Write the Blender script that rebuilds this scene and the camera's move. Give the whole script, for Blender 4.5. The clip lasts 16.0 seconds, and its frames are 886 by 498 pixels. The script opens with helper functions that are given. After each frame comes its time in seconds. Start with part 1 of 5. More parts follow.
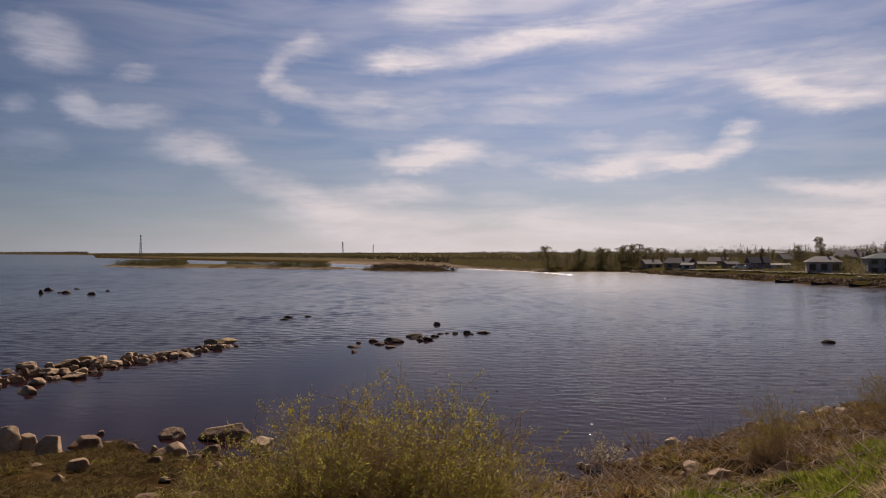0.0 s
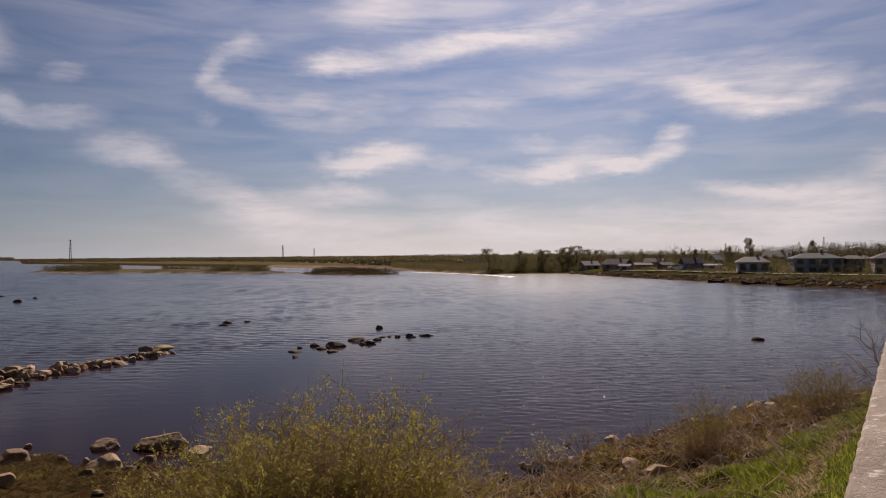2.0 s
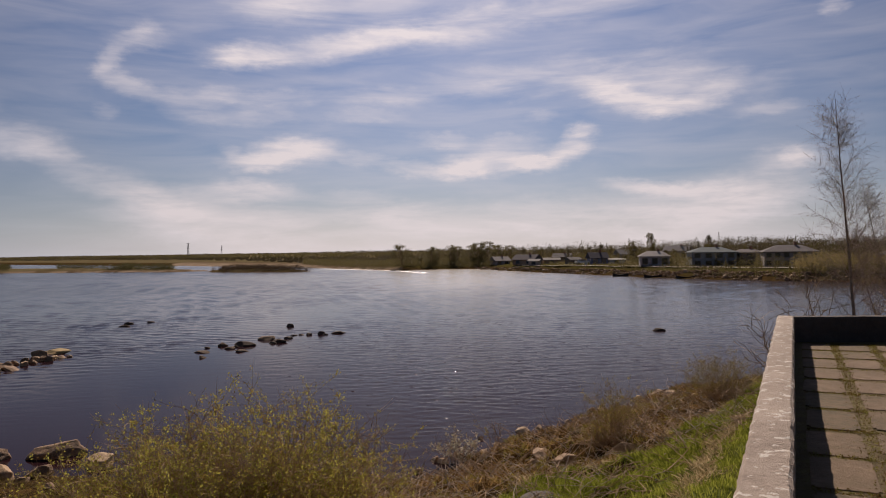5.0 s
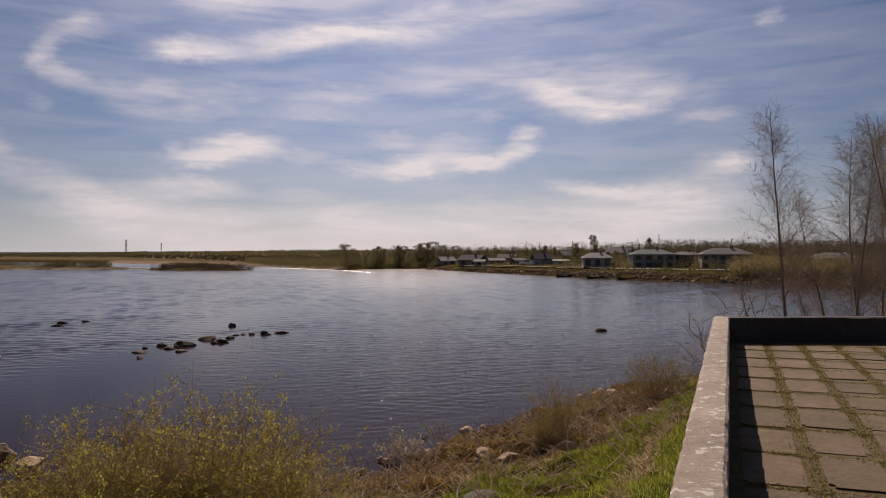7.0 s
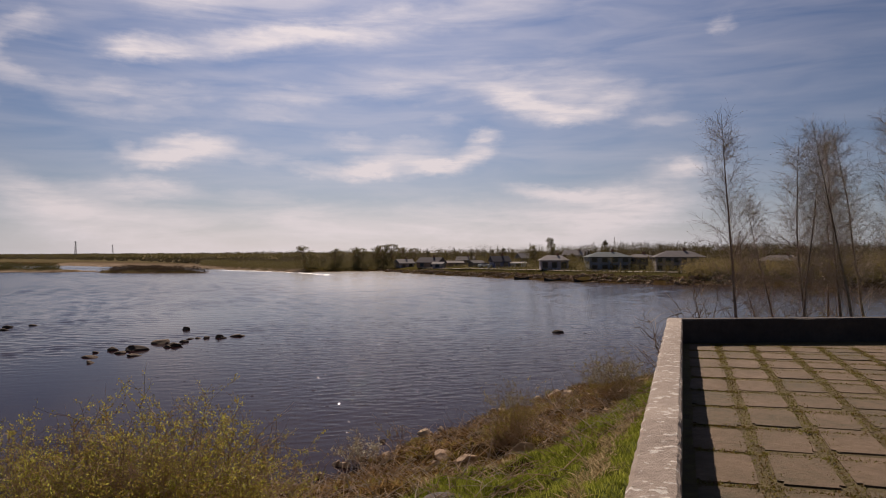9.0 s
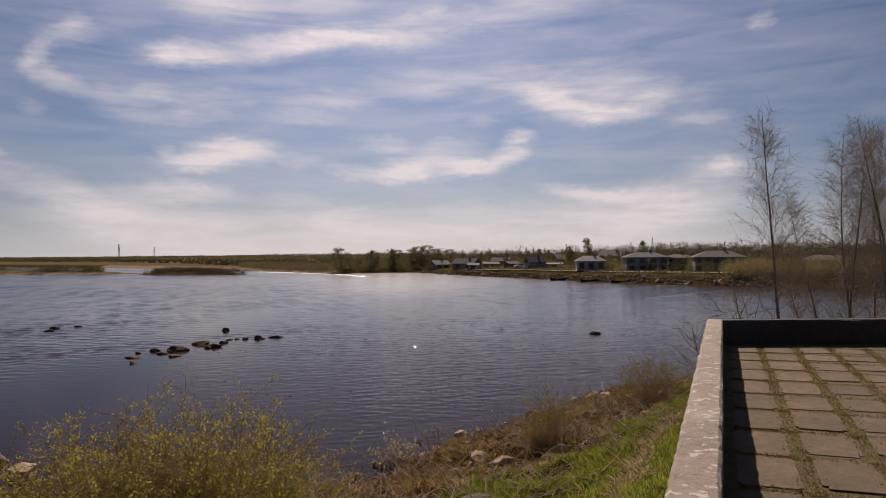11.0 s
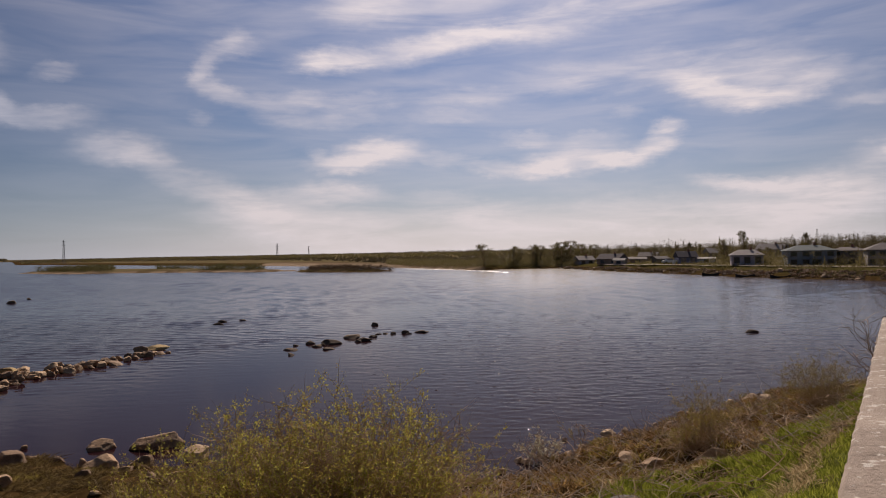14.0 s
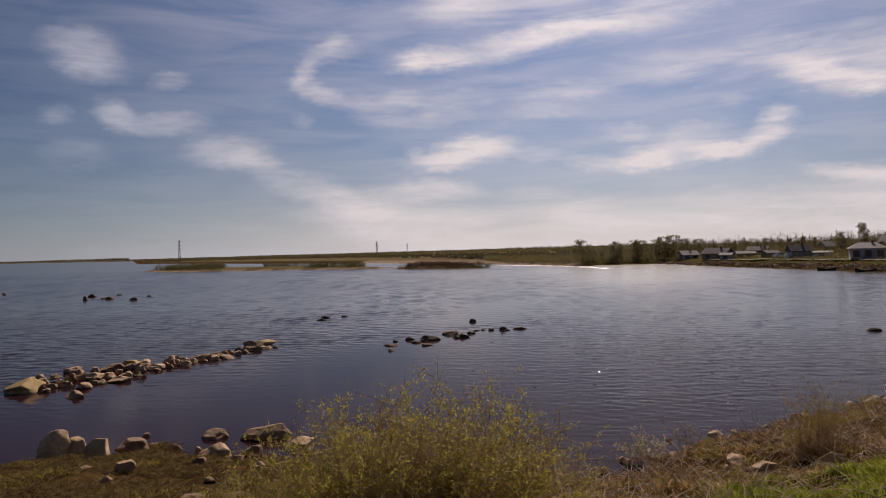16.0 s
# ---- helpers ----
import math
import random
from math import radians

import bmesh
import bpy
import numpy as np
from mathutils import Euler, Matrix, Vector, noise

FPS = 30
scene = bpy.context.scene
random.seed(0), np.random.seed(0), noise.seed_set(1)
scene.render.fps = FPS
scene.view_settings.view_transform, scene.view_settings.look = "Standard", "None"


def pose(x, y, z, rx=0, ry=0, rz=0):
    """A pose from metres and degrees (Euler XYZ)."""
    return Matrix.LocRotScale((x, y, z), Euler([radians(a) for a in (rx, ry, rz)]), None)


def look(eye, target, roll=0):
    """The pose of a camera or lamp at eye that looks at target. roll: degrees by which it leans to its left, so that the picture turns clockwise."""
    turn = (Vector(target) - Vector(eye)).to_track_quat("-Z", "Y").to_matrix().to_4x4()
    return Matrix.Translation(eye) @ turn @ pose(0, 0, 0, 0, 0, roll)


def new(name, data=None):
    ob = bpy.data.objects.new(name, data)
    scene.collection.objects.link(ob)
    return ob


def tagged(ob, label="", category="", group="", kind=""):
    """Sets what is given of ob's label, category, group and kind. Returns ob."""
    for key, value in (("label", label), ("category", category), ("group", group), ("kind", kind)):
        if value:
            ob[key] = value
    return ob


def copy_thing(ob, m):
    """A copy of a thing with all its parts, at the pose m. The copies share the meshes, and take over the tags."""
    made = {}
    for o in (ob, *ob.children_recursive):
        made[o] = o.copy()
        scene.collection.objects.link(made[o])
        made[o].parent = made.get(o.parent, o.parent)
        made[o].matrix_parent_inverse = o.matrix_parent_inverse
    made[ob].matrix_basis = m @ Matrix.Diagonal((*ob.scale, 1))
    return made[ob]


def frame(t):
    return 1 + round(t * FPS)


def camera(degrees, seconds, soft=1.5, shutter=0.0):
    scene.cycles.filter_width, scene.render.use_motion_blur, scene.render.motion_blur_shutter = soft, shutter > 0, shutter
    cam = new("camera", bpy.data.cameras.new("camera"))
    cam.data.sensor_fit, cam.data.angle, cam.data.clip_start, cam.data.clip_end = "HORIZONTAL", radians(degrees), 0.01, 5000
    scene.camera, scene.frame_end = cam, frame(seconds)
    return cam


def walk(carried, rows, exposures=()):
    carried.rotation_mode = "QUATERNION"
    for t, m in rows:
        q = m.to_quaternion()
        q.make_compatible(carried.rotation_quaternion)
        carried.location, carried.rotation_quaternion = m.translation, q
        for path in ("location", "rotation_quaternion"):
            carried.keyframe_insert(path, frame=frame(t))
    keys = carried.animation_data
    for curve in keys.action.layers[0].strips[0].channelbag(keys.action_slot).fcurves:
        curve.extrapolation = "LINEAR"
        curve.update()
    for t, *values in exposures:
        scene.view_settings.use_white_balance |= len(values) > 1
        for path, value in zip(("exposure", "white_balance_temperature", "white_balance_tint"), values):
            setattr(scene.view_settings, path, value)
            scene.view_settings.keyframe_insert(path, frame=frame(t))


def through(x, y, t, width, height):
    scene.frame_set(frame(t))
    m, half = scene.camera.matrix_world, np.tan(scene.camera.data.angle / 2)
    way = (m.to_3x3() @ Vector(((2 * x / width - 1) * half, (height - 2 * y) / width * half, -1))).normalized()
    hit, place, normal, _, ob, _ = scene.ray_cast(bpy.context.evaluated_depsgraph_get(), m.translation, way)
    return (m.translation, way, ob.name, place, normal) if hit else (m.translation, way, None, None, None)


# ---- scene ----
# ---- light and look ----
SKY_STRENGTH, SUN_STRENGTH, EXPOSURE = 0.047, 5.0, 0.06
CLOUD_BASE, CLOUD_GLOW, SKY_TINT = 12.3, 5.0, (0.81, 0.86, 1.0)
CLOUD_DENSITY, LOW_TINT = 0.74, (0.74, 0.86, 1.07)
WATER_COLOUR, WATER_ROUGH, WATER_WAVE = (0.020, 0.008, 0.010, 1), 0.08, 0.6
WAVE_STREAM, WAVE_BAY, WAVELETS = 0.05, 0.034, 900

cam = camera(62.0, 16.0, soft=1.05)
EYE_AT = (0.0, 0.0, 6.2)
walk(cam, [
    (0.00, pose(*EYE_AT, 90.28, 0.00, 0.10)),
    (0.50, pose(*EYE_AT, 90.34, 0.13, -1.03)),
    (1.00, pose(*EYE_AT, 90.40, 0.21, -2.16)),
    (1.50, pose(*EYE_AT, 90.46, 0.30, -3.29)),
    (2.00, pose(*EYE_AT, 90.49, 0.40, -4.41)),
    (2.50, pose(*EYE_AT, 90.44, 0.49, -5.62)),
    (3.00, pose(*EYE_AT, 90.35, 0.61, -6.73)),
    (3.50, pose(*EYE_AT, 90.24, 0.68, -7.83)),
    (4.00, pose(*EYE_AT, 90.18, 0.84, -8.97)),
    (5.25, pose(*EYE_AT, 90.12, 0.75, -11.80)),
    (6.50, pose(*EYE_AT, 90.10, 0.48, -14.42)),
    (7.00, pose(*EYE_AT, 90.08, 0.26, -15.41)),
    (7.50, pose(*EYE_AT, 90.11, 0.18, -16.40)),
    (8.00, pose(*EYE_AT, 90.16, 0.13, -17.31)),
    (8.20, pose(*EYE_AT, 90.18, 0.13, -17.63)),
    (9.20, pose(*EYE_AT, 90.26, 0.20, -18.70)),
    (10.30, pose(*EYE_AT, 90.34, 0.30, -17.62)),
    (10.50, pose(*EYE_AT, 90.35, 0.33, -17.11)),
    (11.00, pose(*EYE_AT, 90.36, 0.45, -15.88)),
    (11.50, pose(*EYE_AT, 90.36, 0.46, -14.45)),
    (12.00, pose(*EYE_AT, 90.37, 0.59, -12.82)),
    (12.50, pose(*EYE_AT, 90.37, 0.77, -10.90)),
    (13.00, pose(*EYE_AT, 90.34, 0.96, -8.90)),
    (13.50, pose(*EYE_AT, 90.25, 1.03, -6.86)),
    (14.00, pose(*EYE_AT, 90.20, 1.05, -4.82)),
    (14.50, pose(*EYE_AT, 90.12, 1.18, -2.90)),
    (15.00, pose(*EYE_AT, 90.08, 1.25, -1.00)),
    (15.50, pose(*EYE_AT, 90.07, 1.36, 0.92)),
    (16.00, pose(*EYE_AT, 90.10, 1.58, 2.73)),
], [(0.0, EXPOSURE, 6500, 19), (16.0, EXPOSURE, 6500, 19)])

# ---- sky, sun ----
SUN_AZ, SUN_EL = radians(12.0), radians(35.0)   # azimuth to the right of +Y
world = bpy.data.worlds.new("sky")
scene.world = world
world.use_nodes = True
wn, wl = world.node_tree.nodes, world.node_tree.links
wn.clear()


def wnode(kind, **props):
    n = wn.new(kind)
    for key, value in props.items():
        if key == "op":
            n.operation = value
        elif key == "clamp":
            n.use_clamp = value
    return n


def wmath(op, a, b=None, clamp=False):
    n = wnode("ShaderNodeMath", op=op, clamp=clamp)
    for i, v in enumerate((a, b)):
        if v is None:
            continue
        if isinstance(v, (int, float)):
            n.inputs[i].default_value = v
        else:
            wl.new(v, n.inputs[i])
    return n.outputs[0]


sky = wn.new("ShaderNodeTexSky")
sky.sky_type = "NISHITA"
sky.sun_disc = False
sky.sun_elevation, sky.sun_rotation = SUN_EL, SUN_AZ
sky.altitude, sky.air_density, sky.dust_density, sky.ozone_density = 50, 1.0, 0.25, 2.4
coord = wn.new("ShaderNodeTexCoord")
axes = wn.new("ShaderNodeSeparateXYZ")
wl.new(coord.outputs["Generated"], axes.inputs[0])
w_az = wmath("MULTIPLY", wmath("ARCTAN2", axes.outputs[0], axes.outputs[1]), 57.2958)
w_el = wmath("MULTIPLY", wmath("ARCSINE", axes.outputs[2]), 57.2958)
flat = wn.new("ShaderNodeCombineXYZ")
wl.new(w_az, flat.inputs[0])
wl.new(w_el, flat.inputs[1])


def sky_noise(sx, sy, detail, shift, rough=0.6, warp=0.0, lean=0.0):
    mp = wn.new("ShaderNodeMapping")
    mp.inputs["Scale"].default_value = (sx, sy, 1)
    mp.inputs["Rotation"].default_value = (0, 0, radians(lean))
    mp.inputs["Location"].default_value = (shift, shift * 0.7, 0)
    wl.new(flat.outputs[0], mp.inputs[0])
    n = wn.new("ShaderNodeTexNoise")
    n.inputs["Scale"].default_value = 1.0
    n.inputs["Detail"].default_value = detail
    n.inputs["Roughness"].default_value = rough
    n.inputs["Distortion"].default_value = warp
    wl.new(mp.outputs[0], n.inputs["Vector"])
    return n.outputs[0]


bend_a = wmath("ADD", wmath("MULTIPLY", wmath("SUBTRACT", sky_noise(0.22, 0.5, 3, 4.0), 0.5), 1.9), wmath("MULTIPLY", wmath("SUBTRACT", sky_noise(1.0, 1.9, 3, 14.0), 0.5), 1.2))
bend_e = wmath("ADD", wmath("MULTIPLY", wmath("SUBTRACT", sky_noise(0.20, 0.5, 3, 9.0), 0.5), 0.9), wmath("MULTIPLY", wmath("SUBTRACT", sky_noise(0.8, 2.0, 3, 19.0), 0.5), 0.9))
bent = wn.new("ShaderNodeCombineXYZ")
wl.new(wmath("ADD", w_az, bend_a), bent.inputs[0])
wl.new(wmath("ADD", w_el, bend_e), bent.inputs[1])
streak = sky_noise(0.09, 0.6, 4, 2.0, 0.55, 0.5, -5)
wisp = sky_noise(0.32, 1.7, 5, 6.0, 0.6, 0.6, -6)
grain = wmath("ADD", wmath("MULTIPLY", streak, 0.9), wmath("MULTIPLY", wisp, 0.6))
cover = None


def cirrus(az, el, half_length, half_width, tilt, amount):
    """One streak of cirrus, in degrees on the sky; tilt: how far its right end rises."""
    global cover
    mp = wn.new("ShaderNodeMapping")
    mp.vector_type = "TEXTURE"
    mp.inputs["Location"].default_value = (az, el, 0)
    mp.inputs["Rotation"].default_value = (0, 0, radians(tilt))
    mp.inputs["Scale"].default_value = (half_length * 1.05, half_width * 1.18, 1)
    wl.new(bent.outputs[0], mp.inputs[0])
    ball = wn.new("ShaderNodeTexGradient")
    ball.gradient_type = "SPHERICAL"
    wl.new(mp.outputs[0], ball.inputs[0])
    soft = wn.new("ShaderNodeMapRange")
    soft.interpolation_type = "SMOOTHSTEP"
    soft.inputs[2].default_value, soft.inputs[4].default_value = 0.85, amount
    wl.new(ball.outputs["Fac"], soft.inputs[0])
    cover = soft.outputs[0] if cover is None else wmath("ADD", cover, soft.outputs[0])


cirrus(-3.4, 14.6, 4.4, 1.17, 5, 0.9)
cirrus(-5.0, 14.3, 1.5, 1.00, 6, 0.40)
cirrus(4.7, 15.7, 8.4, 1.25, 10, 0.95)
cirrus(13.8, 17.1, 8.0, 1.5, 7, 0.70)
cirrus(22.0, 18.1, 5.6, 1.67, 7, 0.45)
cirrus(-0.7, 18.3, 5.2, 1.84, 4, 0.60)
cirrus(6.4, 18.4, 4.9, 1.67, 6, 0.30)
cirrus(14.0, 13.0, 5.6, 1.25, 3, 0.40)
cirrus(21.7, 13.2, 5.6, 1.59, -5, 0.55)
cirrus(27.5, 12.0, 6.8, 2.50, -2, 0.68)
cirrus(25.0, 11.2, 4.3, 1.25, -19, 0.70)
cirrus(28.4, 10.3, 2.7, 0.92, 3, 0.75)
cirrus(31.7, 11.2, 3.1, 1.25, 27, 0.60)
cirrus(34.6, 11.4, 2.6, 1.17, 1, 0.25)
cirrus(-1.8, 11.5, 5.3, 0.75, 3, 0.40)
cirrus(7.2, 11.9, 6.0, 0.83, 0, 0.40)
cirrus(16.6, 12.1, 5.7, 0.83, 1, 0.40)
cirrus(-2.5, 10.2, 4.2, 0.75, 3, 0.35)
cirrus(5.0, 10.4, 4.9, 0.67, 0, 0.30)
cirrus(-10.9, 15.2, 2.8, 0.92, 7, 0.50)
cirrus(-13.0, 13.7, 1.9, 0.83, 47, 0.55)
cirrus(-11.8, 12.1, 3.0, 0.92, -17, 0.55)
cirrus(-7.7, 10.7, 3.6, 1.25, -17, 0.50)
cirrus(-10.8, 15.8, 1.5, 0.75, 30, 0.30)
cirrus(-5.8, 11.8, 2.1, 0.83, -2, 0.45)
cirrus(-13.3, 10.0, 1.1, 0.67, 3, 0.30)
cirrus(-2.8, 6.8, 3.3, 0.92, 2, 0.75)
cirrus(-0.1, 7.9, 4.1, 1.17, 4, 0.80)
cirrus(-0.8, 7.3, 4.7, 1.33, 2, 0.40)
cirrus(-4.8, 7.6, 1.0, 0.58, -17, 0.40)
cirrus(4.5, 7.1, 3.3, 0.75, -6, 0.45)
cirrus(8.9, 6.4, 3.3, 0.75, -7, 0.50)
cirrus(12.4, 6.2, 3.0, 1.00, 4, 0.85)
cirrus(15.4, 6.9, 5.9, 1.33, 2, 0.85)
cirrus(11.5, 8.5, 3.3, 0.75, -3, 0.50)
cirrus(16.3, 8.4, 3.2, 0.75, 1, 0.50)
cirrus(18.6, 6.6, 2.5, 0.75, 3, 0.80)
cirrus(21.1, 7.8, 2.8, 1.25, 37, 0.80)
cirrus(22.0, 9.0, 1.9, 0.67, 8, 0.60)
cirrus(18.9, 10.1, 1.6, 0.58, 4, 0.30)
cirrus(-18.9, 7.8, 3.6, 1.42, 1, 0.60)
cirrus(-16.3, 6.6, 3.0, 1.42, -30, 0.45)
cirrus(-12.4, 4.9, 4.0, 1.50, -15, 0.45)
cirrus(-3.2, 4.6, 5.1, 1.08, -2, 0.75)
cirrus(-8.5, 3.7, 4.5, 1.50, -7, 0.45)
cirrus(4.1, 4.3, 4.5, 0.67, 1, 0.35)
cirrus(-3.1, 2.1, 8.4, 2.50, 0, 0.50)
cirrus(5.8, 3.2, 5.8, 1.17, 0, 0.40)
cirrus(9.5, 2.0, 8.6, 2.17, 0, 0.50)
cirrus(-10.1, 2.6, 5.1, 1.84, -11, 0.35)
cirrus(20.2, 2.6, 8.1, 1.84, 2, 0.60)
cirrus(31.2, 3.1, 8.2, 2.00, 1, 0.65)
cirrus(27.0, 4.5, 4.6, 0.75, -7, 0.75)
cirrus(33.8, 3.8, 5.7, 2.00, -4, 0.60)
cirrus(28.1, 1.4, 10.9, 1.50, -1, 0.45)
cirrus(35.7, 6.1, 2.8, 1.17, 9, 0.40)
cirrus(-28.2, 14.2, 3.5, 2.00, -14, 0.60)
cirrus(-22.6, 12.7, 2.2, 0.75, 10, 0.40)
cirrus(-26.4, 10.1, 2.0, 1.17, -29, 0.50)
cirrus(-23.0, 9.6, 4.0, 1.00, 4, 0.45)
cirrus(-30.3, 10.0, 1.4, 0.83, 3, 0.30)
cirrus(-28.9, 7.3, 3.1, 1.33, -2, 0.25)
cirrus(39.4, 16.1, 1.2, 0.75, 12, 0.50)
cirrus(35.0, 9.7, 2.9, 0.58, 1, 0.30)
cirrus(36.8, 5.1, 3.6, 1.67, 9, 0.40)
cirrus(36.8, 6.2, 1.3, 0.75, 5, 0.40)
cirrus(85.0, 20.0, 30.0, 6.0, 8, 0.5)
cirrus(-90.0, 22.0, 30.0, 6.0, -10, 0.5)
sun_way = wn.new("ShaderNodeVectorMath")
sun_way.operation = "DOT_PRODUCT"
wl.new(coord.outputs["Generated"], sun_way.inputs[0])
sun_way.inputs[1].default_value = (math.sin(SUN_AZ) * math.cos(SUN_EL), math.cos(SUN_AZ) * math.cos(SUN_EL), math.sin(SUN_EL))
glow = wmath("POWER", wmath("MAXIMUM", sun_way.outputs["Value"], 0.0), 5.0)
# thin high cirrus over the rest of the sky
veil = wmath("MULTIPLY", wmath("SUBTRACT", wmath("ADD", wmath("MULTIPLY", streak, 0.6), 0.16), 0.30, True), wmath("ADD", wmath("MULTIPLY", glow, 1.7), 0.12))
fray = wmath("MINIMUM", wmath("MAXIMUM", wmath("ADD", wmath("MULTIPLY", wmath("SUBTRACT", grain, 0.75), 1.7), 0.80), 0.35), 1.15)
cover = wmath("ADD", wmath("MULTIPLY", cover, wmath("MULTIPLY", fray, CLOUD_DENSITY)), veil)
haze = wmath("MULTIPLY", wmath("MINIMUM", wmath("ADD", wmath("MULTIPLY", glow, 2.5), 0.26), 1.0), wmath("MULTIPLY", wmath("EXPONENT", wmath("MULTIPLY", wmath("MAXIMUM", w_el, 0.0), -0.36)), 0.74))
cover = wmath("MINIMUM", wmath("ADD", cover, haze), 0.97)
bright = wmath("ADD", wmath("MULTIPLY", glow, CLOUD_GLOW), CLOUD_BASE)
tone = wn.new("ShaderNodeVectorMath")
tone.operation = "SCALE"
hue = wn.new("ShaderNodeMix")       # bluish haze away from the sun, warm towards it
hue.data_type = "RGBA"
hue.inputs[6].default_value, hue.inputs[7].default_value = (0.76, 0.885, 1.08, 1), (1.0, 0.935, 0.905, 1)
wl.new(wmath("MULTIPLY", glow, 3.2, True), hue.inputs["Factor"])
wl.new(hue.outputs[2], tone.inputs[0])
wl.new(bright, tone.inputs["Scale"])
tint = wn.new("ShaderNodeVectorMath")
tint.operation = "MULTIPLY"
cool = wn.new("ShaderNodeMix")       # cooler air towards the horizon
cool.data_type = "RGBA"
cool.inputs[6].default_value, cool.inputs[7].default_value = (*SKY_TINT, 1), (*LOW_TINT, 1)
wl.new(wmath("EXPONENT", wmath("MULTIPLY", wmath("MAXIMUM", w_el, 0.0), -0.16)), cool.inputs["Factor"])
wl.new(cool.outputs[2], tint.inputs[1])
wl.new(sky.outputs[0], tint.inputs[0])
deep = wn.new("ShaderNodeVectorMath")      # clear air: the blue deepens away from the sun
deep.operation = "SCALE"
wl.new(tint.outputs[0], deep.inputs[0])
wl.new(wmath("ADD", wmath("MULTIPLY", glow, 0.74), 0.49), deep.inputs["Scale"])
blend = wn.new("ShaderNodeMix")
blend.data_type = "RGBA"
wl.new(cover, blend.inputs["Factor"])
wl.new(deep.outputs[0], blend.inputs[6])
wl.new(tone.outputs[0], blend.inputs[7])
back = wn.new("ShaderNodeBackground")
back.inputs["Strength"].default_value = SKY_STRENGTH
wl.new(blend.outputs[2], back.inputs["Color"])
world_out = wn.new("ShaderNodeOutputWorld")
wl.new(back.outputs[0], world_out.inputs["Surface"])

sun = new("sun", bpy.data.lights.new("sun", "SUN"))
sun.data.energy, sun.data.angle, sun.data.color = SUN_STRENGTH, radians(0.53), (1.0, 0.87, 0.70)
sun.matrix_world = look((0, 0, 0), (-math.sin(SUN_AZ) * math.cos(SUN_EL), -math.cos(SUN_AZ) * math.cos(SUN_EL), -math.sin(SUN_EL)))


# ---- materials ----
def material(name, colours, scale=4.0, rough=0.8, bump=0.0, bump_scale=20.0, metal=0.0, spread="object", fine=0.35, island=0.0, specular=0.4, each=0.0):
    """A surface whose colour wanders between the given ones at two scales, with fine relief."""
    m = bpy.data.materials.new(name)
    m.use_nodes = True
    n, l = m.node_tree.nodes, m.node_tree.links
    bsdf = n["Principled BSDF"]
    bsdf.inputs["Roughness"].default_value = rough
    bsdf.inputs["Metallic"].default_value = metal
    bsdf.inputs["Specular IOR Level"].default_value = specular
    tc = n.new("ShaderNodeTexCoord")
    geo = n.new("ShaderNodeNewGeometry")
    where = geo.outputs["Position"] if spread == "world" else tc.outputs["Object"]
    noises = []
    for s, d in ((scale, 5), (scale * 9, 4)):
        t = n.new("ShaderNodeTexNoise")
        t.inputs["Scale"].default_value, t.inputs["Detail"].default_value, t.inputs["Roughness"].default_value = s, d, 0.65
        l.new(where, t.inputs["Vector"])
        noises.append(t)
    mix = n.new("ShaderNodeMix")
    mix.data_type = "FLOAT"
    mix.inputs[0].default_value = fine
    l.new(noises[0].outputs[0], mix.inputs[2])
    l.new(noises[1].outputs[0], mix.inputs[3])
    value = mix.outputs[0]
    if island:
        rnd = n.new("ShaderNodeMath")
        rnd.operation = "MULTIPLY_ADD"
        l.new(geo.outputs["Random Per Island"], rnd.inputs[0])
        rnd.inputs[1].default_value = island
        rnd.inputs[2].default_value = -0.5 * island
        add = n.new("ShaderNodeMath")
        l.new(value, add.inputs[0])
        l.new(rnd.outputs[0], add.inputs[1])
        value = add.outputs[0]
    if each:
        info = n.new("ShaderNodeObjectInfo")
        own = n.new("ShaderNodeMath")
        own.operation = "MULTIPLY_ADD"
        l.new(info.outputs["Random"], own.inputs[0])
        own.inputs[1].default_value, own.inputs[2].default_value = each, -0.5 * each
        add = n.new("ShaderNodeMath")
        l.new(value, add.inputs[0])
        l.new(own.outputs[0], add.inputs[1])
        value = add.outputs[0]
    ramp = n.new("ShaderNodeValToRGB")
    el = ramp.color_ramp.elements
    while len(el) < len(colours):
        el.new(0.5)
    for i, c in enumerate(colours):
        el[i].position = 0.3 + 0.4 * i / max(1, len(colours) - 1)
        el[i].color = (*c, 1)
    l.new(value, ramp.inputs[0])
    l.new(ramp.outputs[0], bsdf.inputs["Base Color"])
    if bump:
        t = n.new("ShaderNodeTexNoise")
        t.inputs["Scale"].default_value, t.inputs["Detail"].default_value, t.inputs["Roughness"].default_value = bump_scale, 6, 0.7
        l.new(where, t.inputs["Vector"])
        b = n.new("ShaderNodeBump")
        b.inputs["Strength"].default_value, b.inputs["Distance"].default_value = bump, 0.05
        l.new(t.outputs[0], b.inputs["Height"])
        l.new(b.outputs[0], bsdf.inputs["Normal"])
    return m


